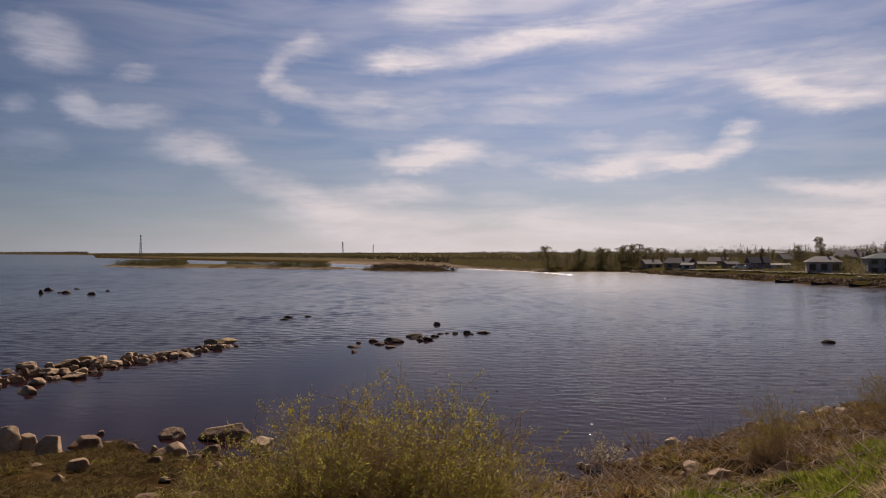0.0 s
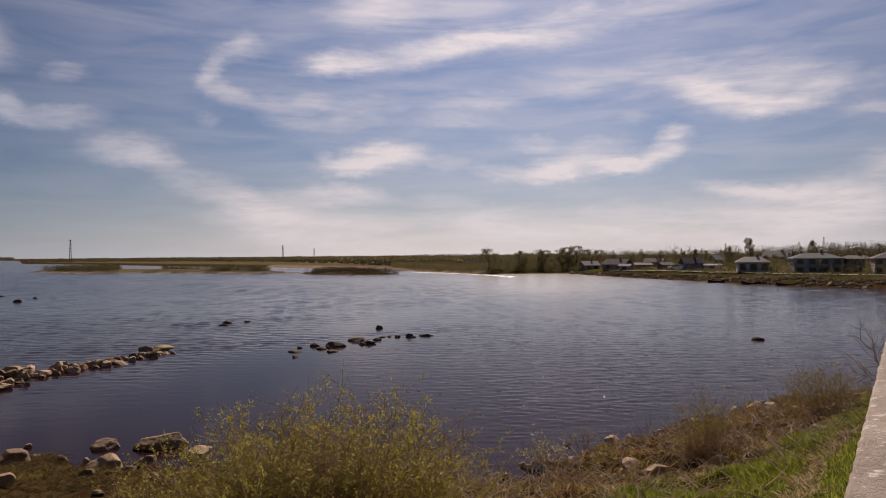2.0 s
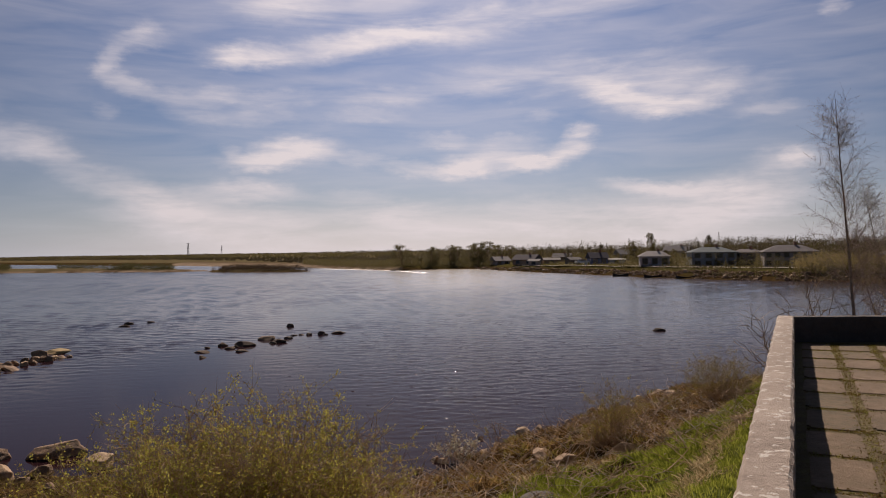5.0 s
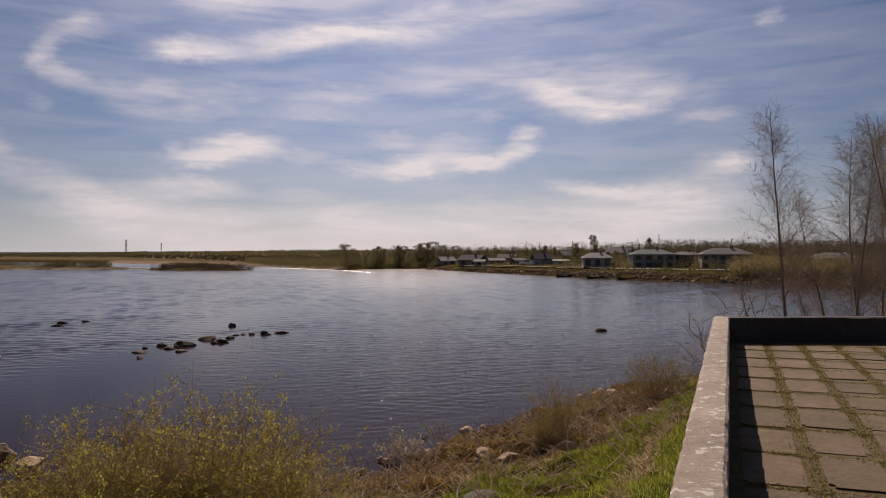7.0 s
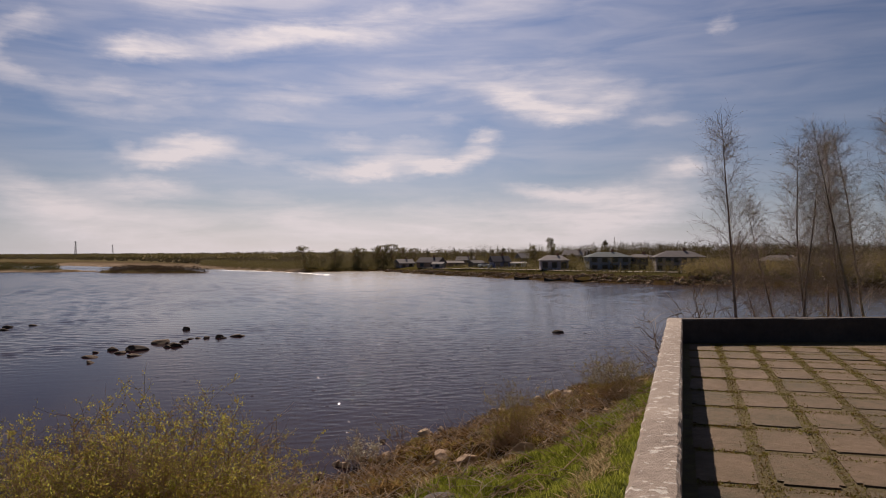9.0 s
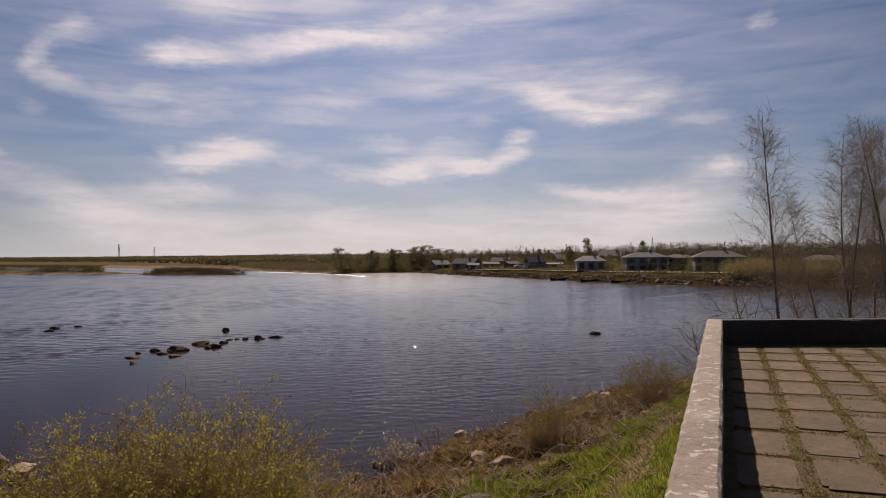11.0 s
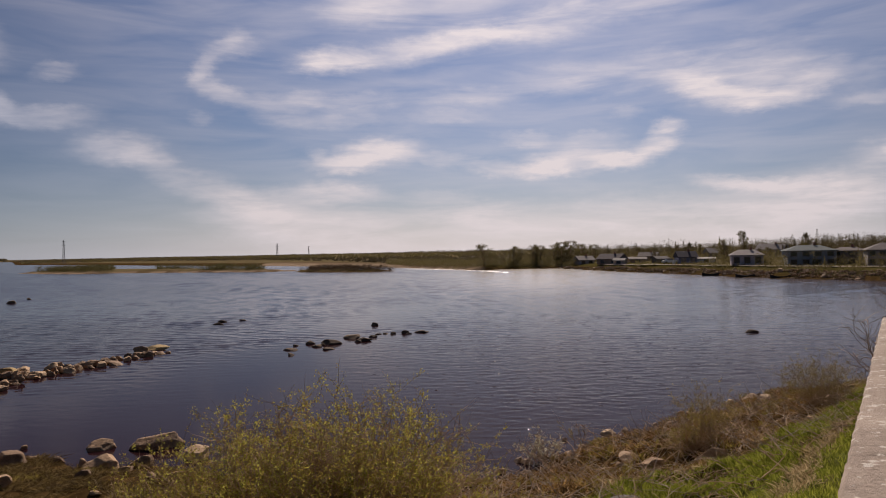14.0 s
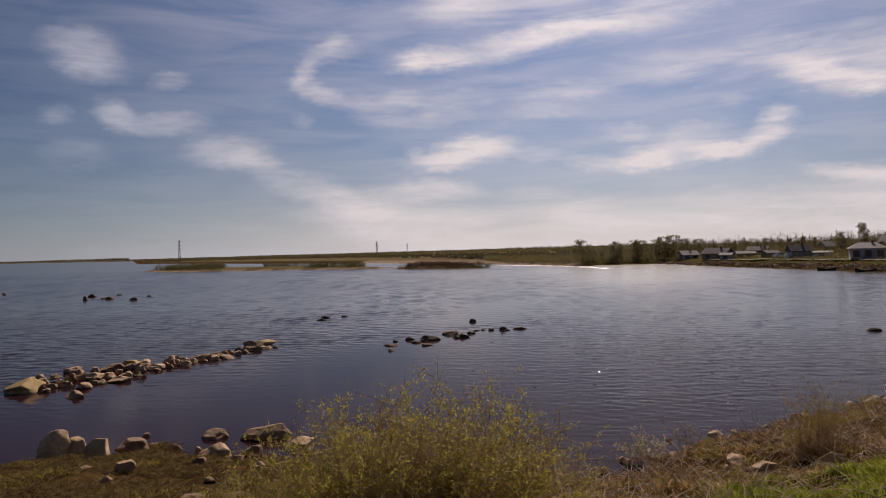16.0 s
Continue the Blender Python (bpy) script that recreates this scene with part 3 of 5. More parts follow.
# ---- the ground sheet and the river ----
def ground_sheet():
    front = np.radians(np.concatenate([np.arange(-46, -40, 2.0), np.arange(-40, 58, 0.28), np.arange(58, 90, 2.0)]))
    back_az = np.radians(np.arange(90, 314, 8.0))
    azimuth = np.concatenate([front, back_az])
    radius = np.concatenate([[0.02, 1.0, 1.8], np.geomspace(2.6, 120, 270), np.geomspace(122, 4800, 120)])
    a, r = np.meshgrid(azimuth, radius)
    x, y = np.sin(a) * r, np.cos(a) * r
    z, near, far, bank, islet = ground_height(x, y)
    rough = np.zeros_like(z)
    for i in range(x.shape[0]):
        if radius[i] < 70:
            for j in range(x.shape[1]):
                if z[i, j] > -0.3:
                    p = Vector((x[i, j], y[i, j], 0))
                    rough[i, j] = 0.20 * noise.noise(p * 0.55) + 0.09 * noise.noise(p * 1.9) + 0.05 * noise.noise(p * 5.3)
    z = z + rough * np.clip((z + 0.25) / 0.6, 0, 1)
    # cut to the terrace's bed inside its walls
    u = (x - CORNER[0]) * ALONG[0] + (y - CORNER[1]) * ALONG[1]
    v = (x - CORNER[0]) * ASIDE[0] + (y - CORNER[1]) * ASIDE[1]
    bed = (v > -0.1) & (u < 0.3) & (v < 14) & (u > -26)
    z = np.where(bed, np.minimum(z, FLOOR_Z - 0.25), z)
    rows, cols = x.shape
    verts = np.stack([x, y, z], -1).reshape(-1, 3)
    k = np.arange(rows * cols).reshape(rows, cols)
    nxt = np.roll(k, -1, axis=1)
    faces = np.stack([k[:-1], k[1:], nxt[1:], nxt[:-1]], -1).reshape(-1, 4)
    me = bpy.data.meshes.new("ground")
    me.from_pydata(verts.tolist(), [], faces.tolist())
    me.polygons.foreach_set("use_smooth", [True] * len(me.polygons))
    me.materials.append(M_GROUND)
    # zones: turf, sand, scrub
    wob = np.array([noise.noise(Vector((p[0] * 0.35, p[1] * 0.35, 3))) for p in verts]).reshape(rows, cols)
    turf = np.clip((near - 8.5 + 2.5 * wob) / 1.5, 0, 1) * np.clip((x - 2) / 4, 0, 1) + np.clip((far - 1.5) / 4, 0, 1) * 0.35 * (y < 260)
    sand = np.maximum(np.clip(1.2 - np.abs(bank - 1.5) / 4.5, 0, 1) * (bank > -3), np.clip(1 - far / np.where(x < 8, 48.0, 14.0), 0, 1) * (far > -3) * (np.hypot(x, y) > 200) * (x < 34) * (x > -70))
    sand = np.maximum(sand, 0.55 * np.clip(1 - np.abs(islet - 0.3) / 1.3, 0, 1))
    sand = np.clip(sand, 0, 1) * (near < -3)
    scrub = np.clip((far - np.where((x < 8) & (x > -70), 34, 12)) / 10, 0, 1) + np.clip((bank - 5) / 3, 0, 1) + np.clip((islet - 1) / 2, 0, 1)
    zone = np.stack([np.clip(turf, 0, 1), sand, np.clip(scrub, 0, 1), np.ones_like(sand)], -1).reshape(-1)
    attr = me.color_attributes.new("zone", "FLOAT_COLOR", "POINT")
    attr.data.foreach_set("color", zone.astype(np.float32))
    me.update()
    return tagged(new("ground", me), "brown sandy river shore rising to grassy banks", "ground", kind="structure")


# the terrace: its far inner corner, the way its river wall runs, and the levels
HEADING = radians(36.68)
ALONG = (math.sin(HEADING), math.cos(HEADING))
ASIDE = (math.cos(HEADING), -math.sin(HEADING))
CORNER = (7.907, 10.646)
WALL_TOP, FLOOR_Z = EYE - 1.15, EYE - 1.59
FAR_RUN = (0.962, -0.274)      # the way of the far wall, to the right


def terrace_point(u, v, z):
    return Vector((CORNER[0] + u * ALONG[0] + v * ASIDE[0], CORNER[1] + u * ALONG[1] + v * ASIDE[1], z))


ground_sheet()

def river():
    """The river's surface: wind waves of many lengths, calm behind the breakwater, flat far out."""
    azimuth = np.radians(np.arange(-38, 60, 0.21))
    radius = np.geomspace(17.5, 420, 560)
    a, r = np.meshgrid(azimuth, radius)
    x, y = np.sin(a) * r, np.cos(a) * r
    smooth = lambda v, lo, hi: (lambda t: t * t * (3 - 2 * t))(np.clip((v - lo) / (hi - lo), 0, 1))
    gusts = 0.5 + 0.25 * np.sin(x * 0.045 + 1.7 * np.sin(y * 0.021)) + 0.25 * np.sin(y * 0.06 - x * 0.021 + 2.0 * np.sin(x * 0.03))
    stream = smooth(y - 1.87 * x - 75 + 22 * (gusts - 0.5), -12, 16)
    breeze = smooth(x, -6, 10)
    slope = np.interp(r, [40, 110, 300], [1.0, 0.85, 0.65]) * (0.005 + np.maximum(WAVE_STREAM * stream, WAVE_BAY * breeze * np.interp(r, [40, 90, 180], [1.0, 1.5, 1.9])) * (0.65 + 0.7 * gusts)) * smooth(-land_depth(x, y, NEAR_LAND), -0.5, 4.0)
    # eddies trailing from the breakwater's tip and below the stones
    for (ax, ay), (bx, by), girth in (((-14, 50), (4, 61), 2.6), ((-18, 69), (-9, 75), 2.2), ((-64, 113), (-48, 116), 4.0)):
        dx, dy = bx - ax, by - ay
        along = np.clip(((x - ax) * dx + (y - ay) * dy) / (dx * dx + dy * dy), 0, 1)
        slope = slope + 0.075 * gusts * np.exp(-((x - ax - along * dx) ** 2 + (y - ay - along * dy) ** 2) / girth ** 2)
    spacing = r * 0.0047
    rng = np.random.default_rng(7)
    total, energy = np.zeros_like(x), np.full_like(x, 1e-6)
    for wavelength in np.geomspace(0.25, 10.0, 96):
        heading = rng.normal(0.22, 0.55)
        k = 2 * math.pi / wavelength
        fits = np.clip(wavelength / spacing / 2.2 - 1, 0, 1) * np.clip(2.2 - wavelength / spacing / 3.6, 0, 1)
        total += fits / k * np.sin(k * (x * math.sin(heading) + y * math.cos(heading)) + rng.uniform(0, 6.283))
        energy += 0.5 * fits ** 2
    z = slope * total / np.sqrt(energy) * np.clip((r - 17.5) / 3, 0, 1) * np.clip((420 - r) / 60, 0, 1)
    rows, cols = x.shape
    verts = np.stack([x, y, z], -1).reshape(-1, 3)
    k = np.arange(rows * cols).reshape(rows, cols)
    faces = np.stack([k[:-1, :-1], k[:-1, 1:], k[1:, 1:], k[1:, :-1]], -1).reshape(-1, 4)[:, ::-1]
    n = rows * cols
    verts = np.concatenate([verts, [(-5000, -60, -0.4), (5000, -60, -0.4), (5000, 5000, -0.4), (-5000, 5000, -0.4)]])
    sheet = [(n, n + 1, n + 2, n + 3)]
    # short steep wavelets thrown up by the breeze, scattered over the bay
    gx, gy = np.meshgrid(np.linspace(-1, 1, 7), np.linspace(-1, 1, 5))
    dome = np.clip(1 - gx ** 2, 0, 1) ** 2 * np.clip(1 - gy ** 2, 0, 1) ** 2
    q = np.arange(35).reshape(5, 7)
    cell = np.stack([q[:-1, :-1], q[:-1, 1:], q[1:, 1:], q[1:, :-1]], -1).reshape(-1, 4)
    extra_v, extra_f, at = [], [], n + 4
    while len(extra_v) < WAVELETS:
        wx, wy = rng.uniform(-6, 40), 20 + 48 * rng.random() ** 1.3
        if rng.random() > np.clip((wx + 6) / 12, 0, 1) or land_depth(wx, wy, NEAR_LAND) > -1.0 or wx > wy * 0.75:
            continue
        half, deep, steep = rng.uniform(0.10, 0.20), rng.uniform(0.05, 0.10), rng.uniform(0.12, 0.30)
        c, d = math.cos(rng.normal(0, 0.5)), math.sin(rng.normal(0, 0.5))
        px, py = gx * half, gy * deep
        extra_v.append(np.stack([wx + c * px - d * py, wy + d * px + c * py, steep * deep * dome - 0.004], -1).reshape(-1, 3))
        extra_f.append(cell + at)
        at += 35
    verts = np.concatenate([verts] + extra_v)
    me = bpy.data.meshes.new("water")
    me.from_pydata(verts.tolist(), [], faces.tolist() + sheet + np.concatenate(extra_f).tolist())
    me.polygons.foreach_set("use_smooth", [True] * len(me.polygons))
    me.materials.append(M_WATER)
    # mask for the painted sun glitter: the riffle of broken water below the shoal
    deg = np.degrees(a)
    line = np.interp(deg, [-1.0, 1.0, 6.5, 10.5], [295, 283, 243, 200])
    broken = np.clip(1.0 - np.abs(r / line - 1) / 0.085, 0, 1) * smooth(deg, -0.8, 2.5) * (1 - smooth(deg, 9.5, 11.2))
    glitter = np.concatenate([broken.reshape(-1), np.zeros(len(verts) - n)])
    attr = me.attributes.new("riffle", "FLOAT", "POINT")
    attr.data.foreach_set("value", glitter.astype(np.float32))
    me.update()
    return tagged(new("water", me), "dark blue rippled river water in sunlight", "water", kind="structure")


river()


# ---- the terrace: parapet, paving ----
def wall_block(name, u0, v0, du, dv, length, thick, z0, z1, mat, step=0.11, seed=1, rough=0.012):
    """A cast wall from one point along a way, with uneven worn arrises."""
    start, way, side = terrace_point(u0, v0, 0), Vector((du, dv, 0)).normalized(), None
    side = Vector((way.y, -way.x, 0))
    n = max(2, int(length / step))
    ring = [(0, z0), (0, z1 - 0.02), (0.02, z1), (thick * 0.5, z1 + 0.004), (thick - 0.02, z1), (thick, z1 - 0.02), (thick, z0)]
    verts, faces = [], []
    for i in range(n + 1):
        for j, (s, z) in enumerate(ring):
            p = start + way * (length * i / n) - side * s
            wear = noise.noise(Vector((i * 0.37, j * 1.7 + seed, 0))) + 0.6 * noise.noise(Vector((i * 1.3, j * 2.1, seed)))
            top = 1.0 if j in (1, 2, 4, 5) else (0.4 if j == 3 else 0.0)
            verts.append((p.x + side.x * rough * wear * top * 1.4, p.y + side.y * rough * wear * top * 1.4, z + 0.6 * rough * wear * top))
    m = len(ring)
    for i in range(n):
        for j in range(m - 1):
            a = i * m + j
            faces.append((a, a + 1, a + m + 1, a + m))
        faces.append((i * m + m - 1, i * m, (i + 1) * m, (i + 1) * m + m - 1))
    faces.append(tuple(range(m - 1, -1, -1)))
    faces.append(tuple(n * m + j for j in range(m)))
    return verts, faces


WALL_THICK = 0.25
# river side wall: from behind the camera to the far corner, its inner face on v = 0
back_len = 21.0
v_f = wall_block("w", -back_len, 0.0, ALONG[0], ALONG[1], back_len + 0.10, WALL_THICK, 0.6, WALL_TOP, M_CONCRETE, 0.05, 3, 0.008)
parapet = part("wall_river", v_f, M_WALLTOP, label="low weathered concrete parapet wall with pale flaking patches")
tagged(parapet, category="wall", kind="structure")
# far wall: part of its shadow comes from the darkened concrete colour
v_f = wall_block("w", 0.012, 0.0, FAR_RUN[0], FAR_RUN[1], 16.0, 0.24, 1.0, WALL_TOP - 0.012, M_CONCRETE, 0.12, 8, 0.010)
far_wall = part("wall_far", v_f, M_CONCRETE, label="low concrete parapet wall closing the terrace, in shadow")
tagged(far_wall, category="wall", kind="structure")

# terrace bed with moss and soil, under the slabs
bed_pts = [terrace_point(u, v, FLOOR_Z + 0.021) for u, v in ((-21.0, 0.003), (0.0, 0.003), (0.0 + 14.5 * (FAR_RUN[0] * ALONG[0] + FAR_RUN[1] * ALONG[1]), 14.5 * (FAR_RUN[0] * ASIDE[0] + FAR_RUN[1] * ASIDE[1])), (-21.0, 14.0))]
bed_v = bed_pts + [p - Vector((0, 0, 0.2)) for p in bed_pts]
bed_f = [(3, 2, 1, 0), (4, 5, 6, 7), (0, 1, 5, 4), (1, 2, 6, 5), (2, 3, 7, 6), (3, 0, 4, 7)]
terrace = part("terrace_floor", (bed_v, bed_f), M_MOSS, label="terrace floor of concrete slabs with mossy grass joints")
tagged(terrace, category="pavement", kind="structure")


# ---- boulders ----
def boulder_mesh(seed, mat, square=0.78):
    bm = bmesh.new()
    bmesh.ops.create_icosphere(bm, subdivisions=4, radius=0.5)
    r = random.Random(seed)
    shift = Vector((r.uniform(0, 50), r.uniform(0, 50), r.uniform(0, 50)))
    cuts = [(Vector((r.gauss(0, 1), r.gauss(0, 1), r.gauss(0, 0.8))).normalized(), r.uniform(0.27, 0.40)) for _ in range(9)]
    for v in bm.verts:
        p = v.co * 2
        p = 0.5 * Vector([math.copysign(abs(c) ** square, c) for c in p])
        p *= 1 + 0.30 * noise.noise(p * 2.2 + shift)
        for d, h in cuts:
            over = p.dot(d) - h
            if over > 0:
                p -= d * over * 0.99
        p *= 1 + 0.045 * noise.noise(p * 6 + shift) + 0.03 * noise.noise(p * 15 + shift) + 0.012 * noise.noise(p * 34 + shift)
        v.co = p
    lo = min(v.co.z for v in bm.verts)
    for v in bm.verts:
        v.co.z -= lo
    top = max(v.co.z for v in bm.verts)
    for v in bm.verts:
        v.co.z /= top
        foot = 1 + 0.42 * min(1.0, max(0.0, (0.7 - v.co.z) / 0.5))
        v.co.x, v.co.y = v.co.x * foot, v.co.y * foot
    me = bpy.data.meshes.new("boulder")
    bm.to_mesh(me)
    bm.free()
    me.materials.append(mat)
    me.polygons.foreach_set("use_smooth", [True] * len(me.polygons))
    return me


DRY = [boulder_mesh(i, M_BOULDER) for i in range(8)]
PALE = [boulder_mesh(20 + i, M_LICHEN) for i in range(3)]
DARK = [boulder_mesh(30 + i, M_WET, 0.95) for i in range(5)]
rock_rng = random.Random(77)


def set_rock(kinds, x, y, wide, high, label, group, name="boulder", sink=0.6, slant=0.75, turn=0.0, tip=16):
    swing = radians(turn)
    x, y = x * math.cos(swing) + y * math.sin(swing), y * math.cos(swing) - x * math.sin(swing)
    z = max(ground_at(x, y), 0.0)
    ob = new(name, kinds[rock_rng.randrange(len(kinds))])
    high = max(0.38 * high, high - slant * wide * (EYE - z) / math.hypot(x, y))
    deep = wide * rock_rng.uniform(0.7, 0.95)
    ob.matrix_world = pose(x, y + deep * 0.3, z - sink * high - 0.03, rock_rng.uniform(-tip, tip), rock_rng.uniform(-tip, tip), rock_rng.uniform(-40, 40)) @ Matrix.Diagonal((wide * 1.06, deep, high * (1 + sink) + 0.05, 1))
    return tagged(ob, label, "rock", group)


def breakwater_rock(x, y, wide, high, lift=0.0):
    pale = wide > 1.3
    wide, high = wide * (0.95 if pale else 1.08), high * 0.85
    set_rock(PALE if pale else DRY, x, y, wide, high, "large yellowish lichened boulder of the breakwater" if pale else "grey-brown granite boulder heaped in the breakwater", "boulders of the breakwater", sink=0.35).location.z += lift


def shore_rock(x, y, wide, high):
    wide, high = wide * 0.96, high * 0.86
    set_rock(DRY, x, y, wide, high, "large tan granite boulder at the water's edge" if wide > 0.6 else "small granite stone on the shore", "boulders on the shore", sink=0.3, slant=0.3, turn=0.35, tip=7)


def bank_rock(x, y, wide, high):
    if wide > 0.3:
        wide, high = wide * 1.1, high * 1.45
    set_rock(DRY, x, y, wide, high, "pale granite stone among dry grass on the bank", "stones on the bank")


def midstream_rock(x, y, wide, high):
    wide, high = max(wide * 1.15, high * 1.8), high * 0.8
    set_rock(DARK, x, y, wide, high, "dark wet boulder breaking the river surface", "boulders in the river", sink=0.8, turn=0.45 if x < 10 else 0.0)


def riffle_rock(x, y, wide, high):
    set_rock(DARK, x, y, wide, high, "dark boulder in the far riffle", "boulders in the riffle", sink=1.0)



breakwater_rock(-18.46, 32.43, 0.78, 0.46)
breakwater_rock(-22.09, 33.76, 1.88, 0.81)
breakwater_rock(-21.61, 34.63, 0.51, 0.44)
breakwater_rock(-21.36, 34.90, 0.57, 0.63)
breakwater_rock(-20.90, 34.89, 0.44, 0.32)
breakwater_rock(-20.60, 35.35, 0.76, 0.38)
breakwater_rock(-20.96, 36.78, 0.46, 0.66)
breakwater_rock(-22.46, 39.55, 0.84, 0.49)
breakwater_rock(-20.77, 37.29, 0.66, 0.46)
breakwater_rock(-19.12, 34.66, 0.61, 0.43)
breakwater_rock(-20.07, 37.28, 0.98, 0.46)
breakwater_rock(-19.37, 35.93, 0.57, 0.25)
breakwater_rock(-18.90, 35.91, 0.38, 0.28)
breakwater_rock(-19.41, 37.57, 0.85, 0.46)
breakwater_rock(-18.35, 36.35, 0.95, 0.44)
breakwater_rock(-20.63, 40.06, 1.12, 0.56)
breakwater_rock(-20.13, 41.02, 1.41, 0.64)
breakwater_rock(-18.65, 37.73, 0.59, 0.46)
breakwater_rock(-18.39, 38.08, 0.59, 0.33)
breakwater_rock(-19.22, 40.00, 1.03, 0.34)
breakwater_rock(-19.70, 42.06, 0.79, 0.50)
breakwater_rock(-18.59, 39.55, 0.34, 0.17)
breakwater_rock(-18.48, 40.34, 0.41, 0.27)
breakwater_rock(-18.09, 40.34, 0.82, 0.48)
breakwater_rock(-17.67, 40.70, 0.48, 0.34)
breakwater_rock(-17.54, 41.33, 0.35, 0.28)
breakwater_rock(-17.07, 41.53, 0.63, 0.38)
breakwater_rock(-16.92, 42.56, 0.57, 0.35)
breakwater_rock(-17.18, 43.75, 0.44, 0.33)
breakwater_rock(-16.64, 43.72, 0.87, 0.43)
breakwater_rock(-16.02, 43.43, 0.50, 0.36)
breakwater_rock(-16.10, 44.62, 0.51, 0.26)
breakwater_rock(-15.39, 43.88, 1.08, 0.29)
breakwater_rock(-16.03, 46.14, 0.53, 0.34)
breakwater_rock(-15.26, 45.57, 0.45, 0.30)
breakwater_rock(-15.73, 47.22, 0.46, 0.31)
breakwater_rock(-15.28, 47.43, 0.62, 0.38)
breakwater_rock(-15.79, 49.77, 0.81, 0.56)
breakwater_rock(-15.28, 50.70, 1.55, 0.41)
breakwater_rock(-14.59, 47.40, 0.61, 0.27)
breakwater_rock(-14.16, 48.20, 0.70, 0.23)
breakwater_rock(-13.74, 48.75, 0.31, 0.16)

shore_rock(-13.61, 22.58, 1.08, 1.00)
shore_rock(-13.30, 22.88, 0.71, 0.62)
shore_rock(-11.89, 21.61, 0.97, 0.70)
shore_rock(-11.28, 22.45, 0.99, 0.55)
shore_rock(-10.95, 23.29, 0.49, 0.20)
shore_rock(-10.04, 23.03, 0.40, 0.22)
shore_rock(-9.22, 24.63, 0.87, 0.37)
shore_rock(-8.31, 21.94, 0.97, 0.56)
shore_rock(-8.95, 22.32, 0.34, 0.34)
shore_rock(-7.98, 20.01, 0.41, 0.27)
shore_rock(-7.31, 22.34, 0.71, 0.41)
shore_rock(-7.52, 24.48, 1.30, 0.56)
shore_rock(-7.52, 21.65, 0.44, 0.15)
shore_rock(-6.44, 20.49, 0.34, 0.14)
shore_rock(-5.91, 23.05, 0.85, 0.38)
shore_rock(-9.46, 18.52, 0.59, 0.36)
shore_rock(-9.12, 17.04, 0.40, 0.25)
shore_rock(-10.82, 19.09, 0.35, 0.17)
shore_rock(-12.76, 20.16, 0.23, 0.15)
shore_rock(-11.90, 25.07, 0.22, 0.13)
shore_rock(-6.97, 18.01, 0.31, 0.12)
shore_rock(-6.40, 15.56, 0.81, 0.22)
shore_rock(-5.71, 16.21, 0.55, 0.17)

bank_rock(8.17, 24.32, 0.24, 0.16)
bank_rock(7.50, 23.91, 0.47, 0.16)
bank_rock(6.36, 18.52, 0.69, 0.19)
bank_rock(6.62, 17.65, 0.45, 0.21)
bank_rock(5.93, 18.18, 0.31, 0.15)
bank_rock(7.56, 16.34, 0.60, 0.37)
bank_rock(8.55, 20.68, 0.28, 0.14)
bank_rock(11.07, 25.95, 0.44, 0.18)
bank_rock(14.61, 28.15, 0.59, 0.20)
bank_rock(14.51, 26.97, 0.48, 0.14)
bank_rock(14.43, 25.03, 0.36, 0.16)
bank_rock(17.11, 25.69, 0.34, 0.14)
bank_rock(11.85, 25.60, 0.35, 0.13)
bank_rock(12.52, 20.67, 0.30, 0.15)

midstream_rock(-5.95, 45.85, 0.43, 0.18)
midstream_rock(-6.24, 48.10, 0.75, 0.22)
midstream_rock(-6.22, 50.45, 0.39, 0.16)
midstream_rock(-5.33, 51.27, 0.36, 0.32)
midstream_rock(-4.74, 49.66, 0.62, 0.27)
midstream_rock(-4.42, 50.40, 0.31, 0.16)
midstream_rock(-3.88, 50.80, 1.26, 0.51)
midstream_rock(-3.77, 48.02, 0.67, 0.22)
midstream_rock(-2.58, 54.08, 1.09, 0.50)
midstream_rock(-1.78, 52.18, 1.05, 0.40)
midstream_rock(-2.11, 51.68, 0.56, 0.24)
midstream_rock(-1.11, 54.25, 0.59, 0.25)
midstream_rock(-1.16, 62.98, 0.68, 0.39)
midstream_rock(-0.68, 56.26, 0.43, 0.13)
midstream_rock(-0.18, 56.46, 0.35, 0.13)
midstream_rock(0.41, 56.26, 0.22, 0.26)
midstream_rock(1.28, 56.31, 0.30, 0.35)
midstream_rock(1.59, 55.85, 0.34, 0.17)
midstream_rock(2.50, 56.67, 0.79, 0.26)
midstream_rock(26.45, 50.63, 0.70, 0.35)
midstream_rock(-15.42, 69.80, 0.77, 0.33)
midstream_rock(-15.31, 67.82, 0.64, 0.21)
midstream_rock(-13.70, 71.18, 0.56, 0.17)

riffle_rock(-61.18, 111.48, 0.98, 0.68)
riffle_rock(-64.30, 119.63, 1.25, 0.63)
riffle_rock(-57.48, 112.13, 1.35, 0.58)
riffle_rock(-58.80, 112.42, 0.97, 0.29)
riffle_rock(-51.85, 108.26, 1.11, 0.46)
riffle_rock(-53.63, 117.26, 0.59, 0.30)
riffle_rock(-61.90, 124.08, 0.85, 0.21)
riffle_rock(-90.16, 136.20, 1.00, 0.63)
# smaller stones packed between the breakwater's boulders
fill = random.Random(404)
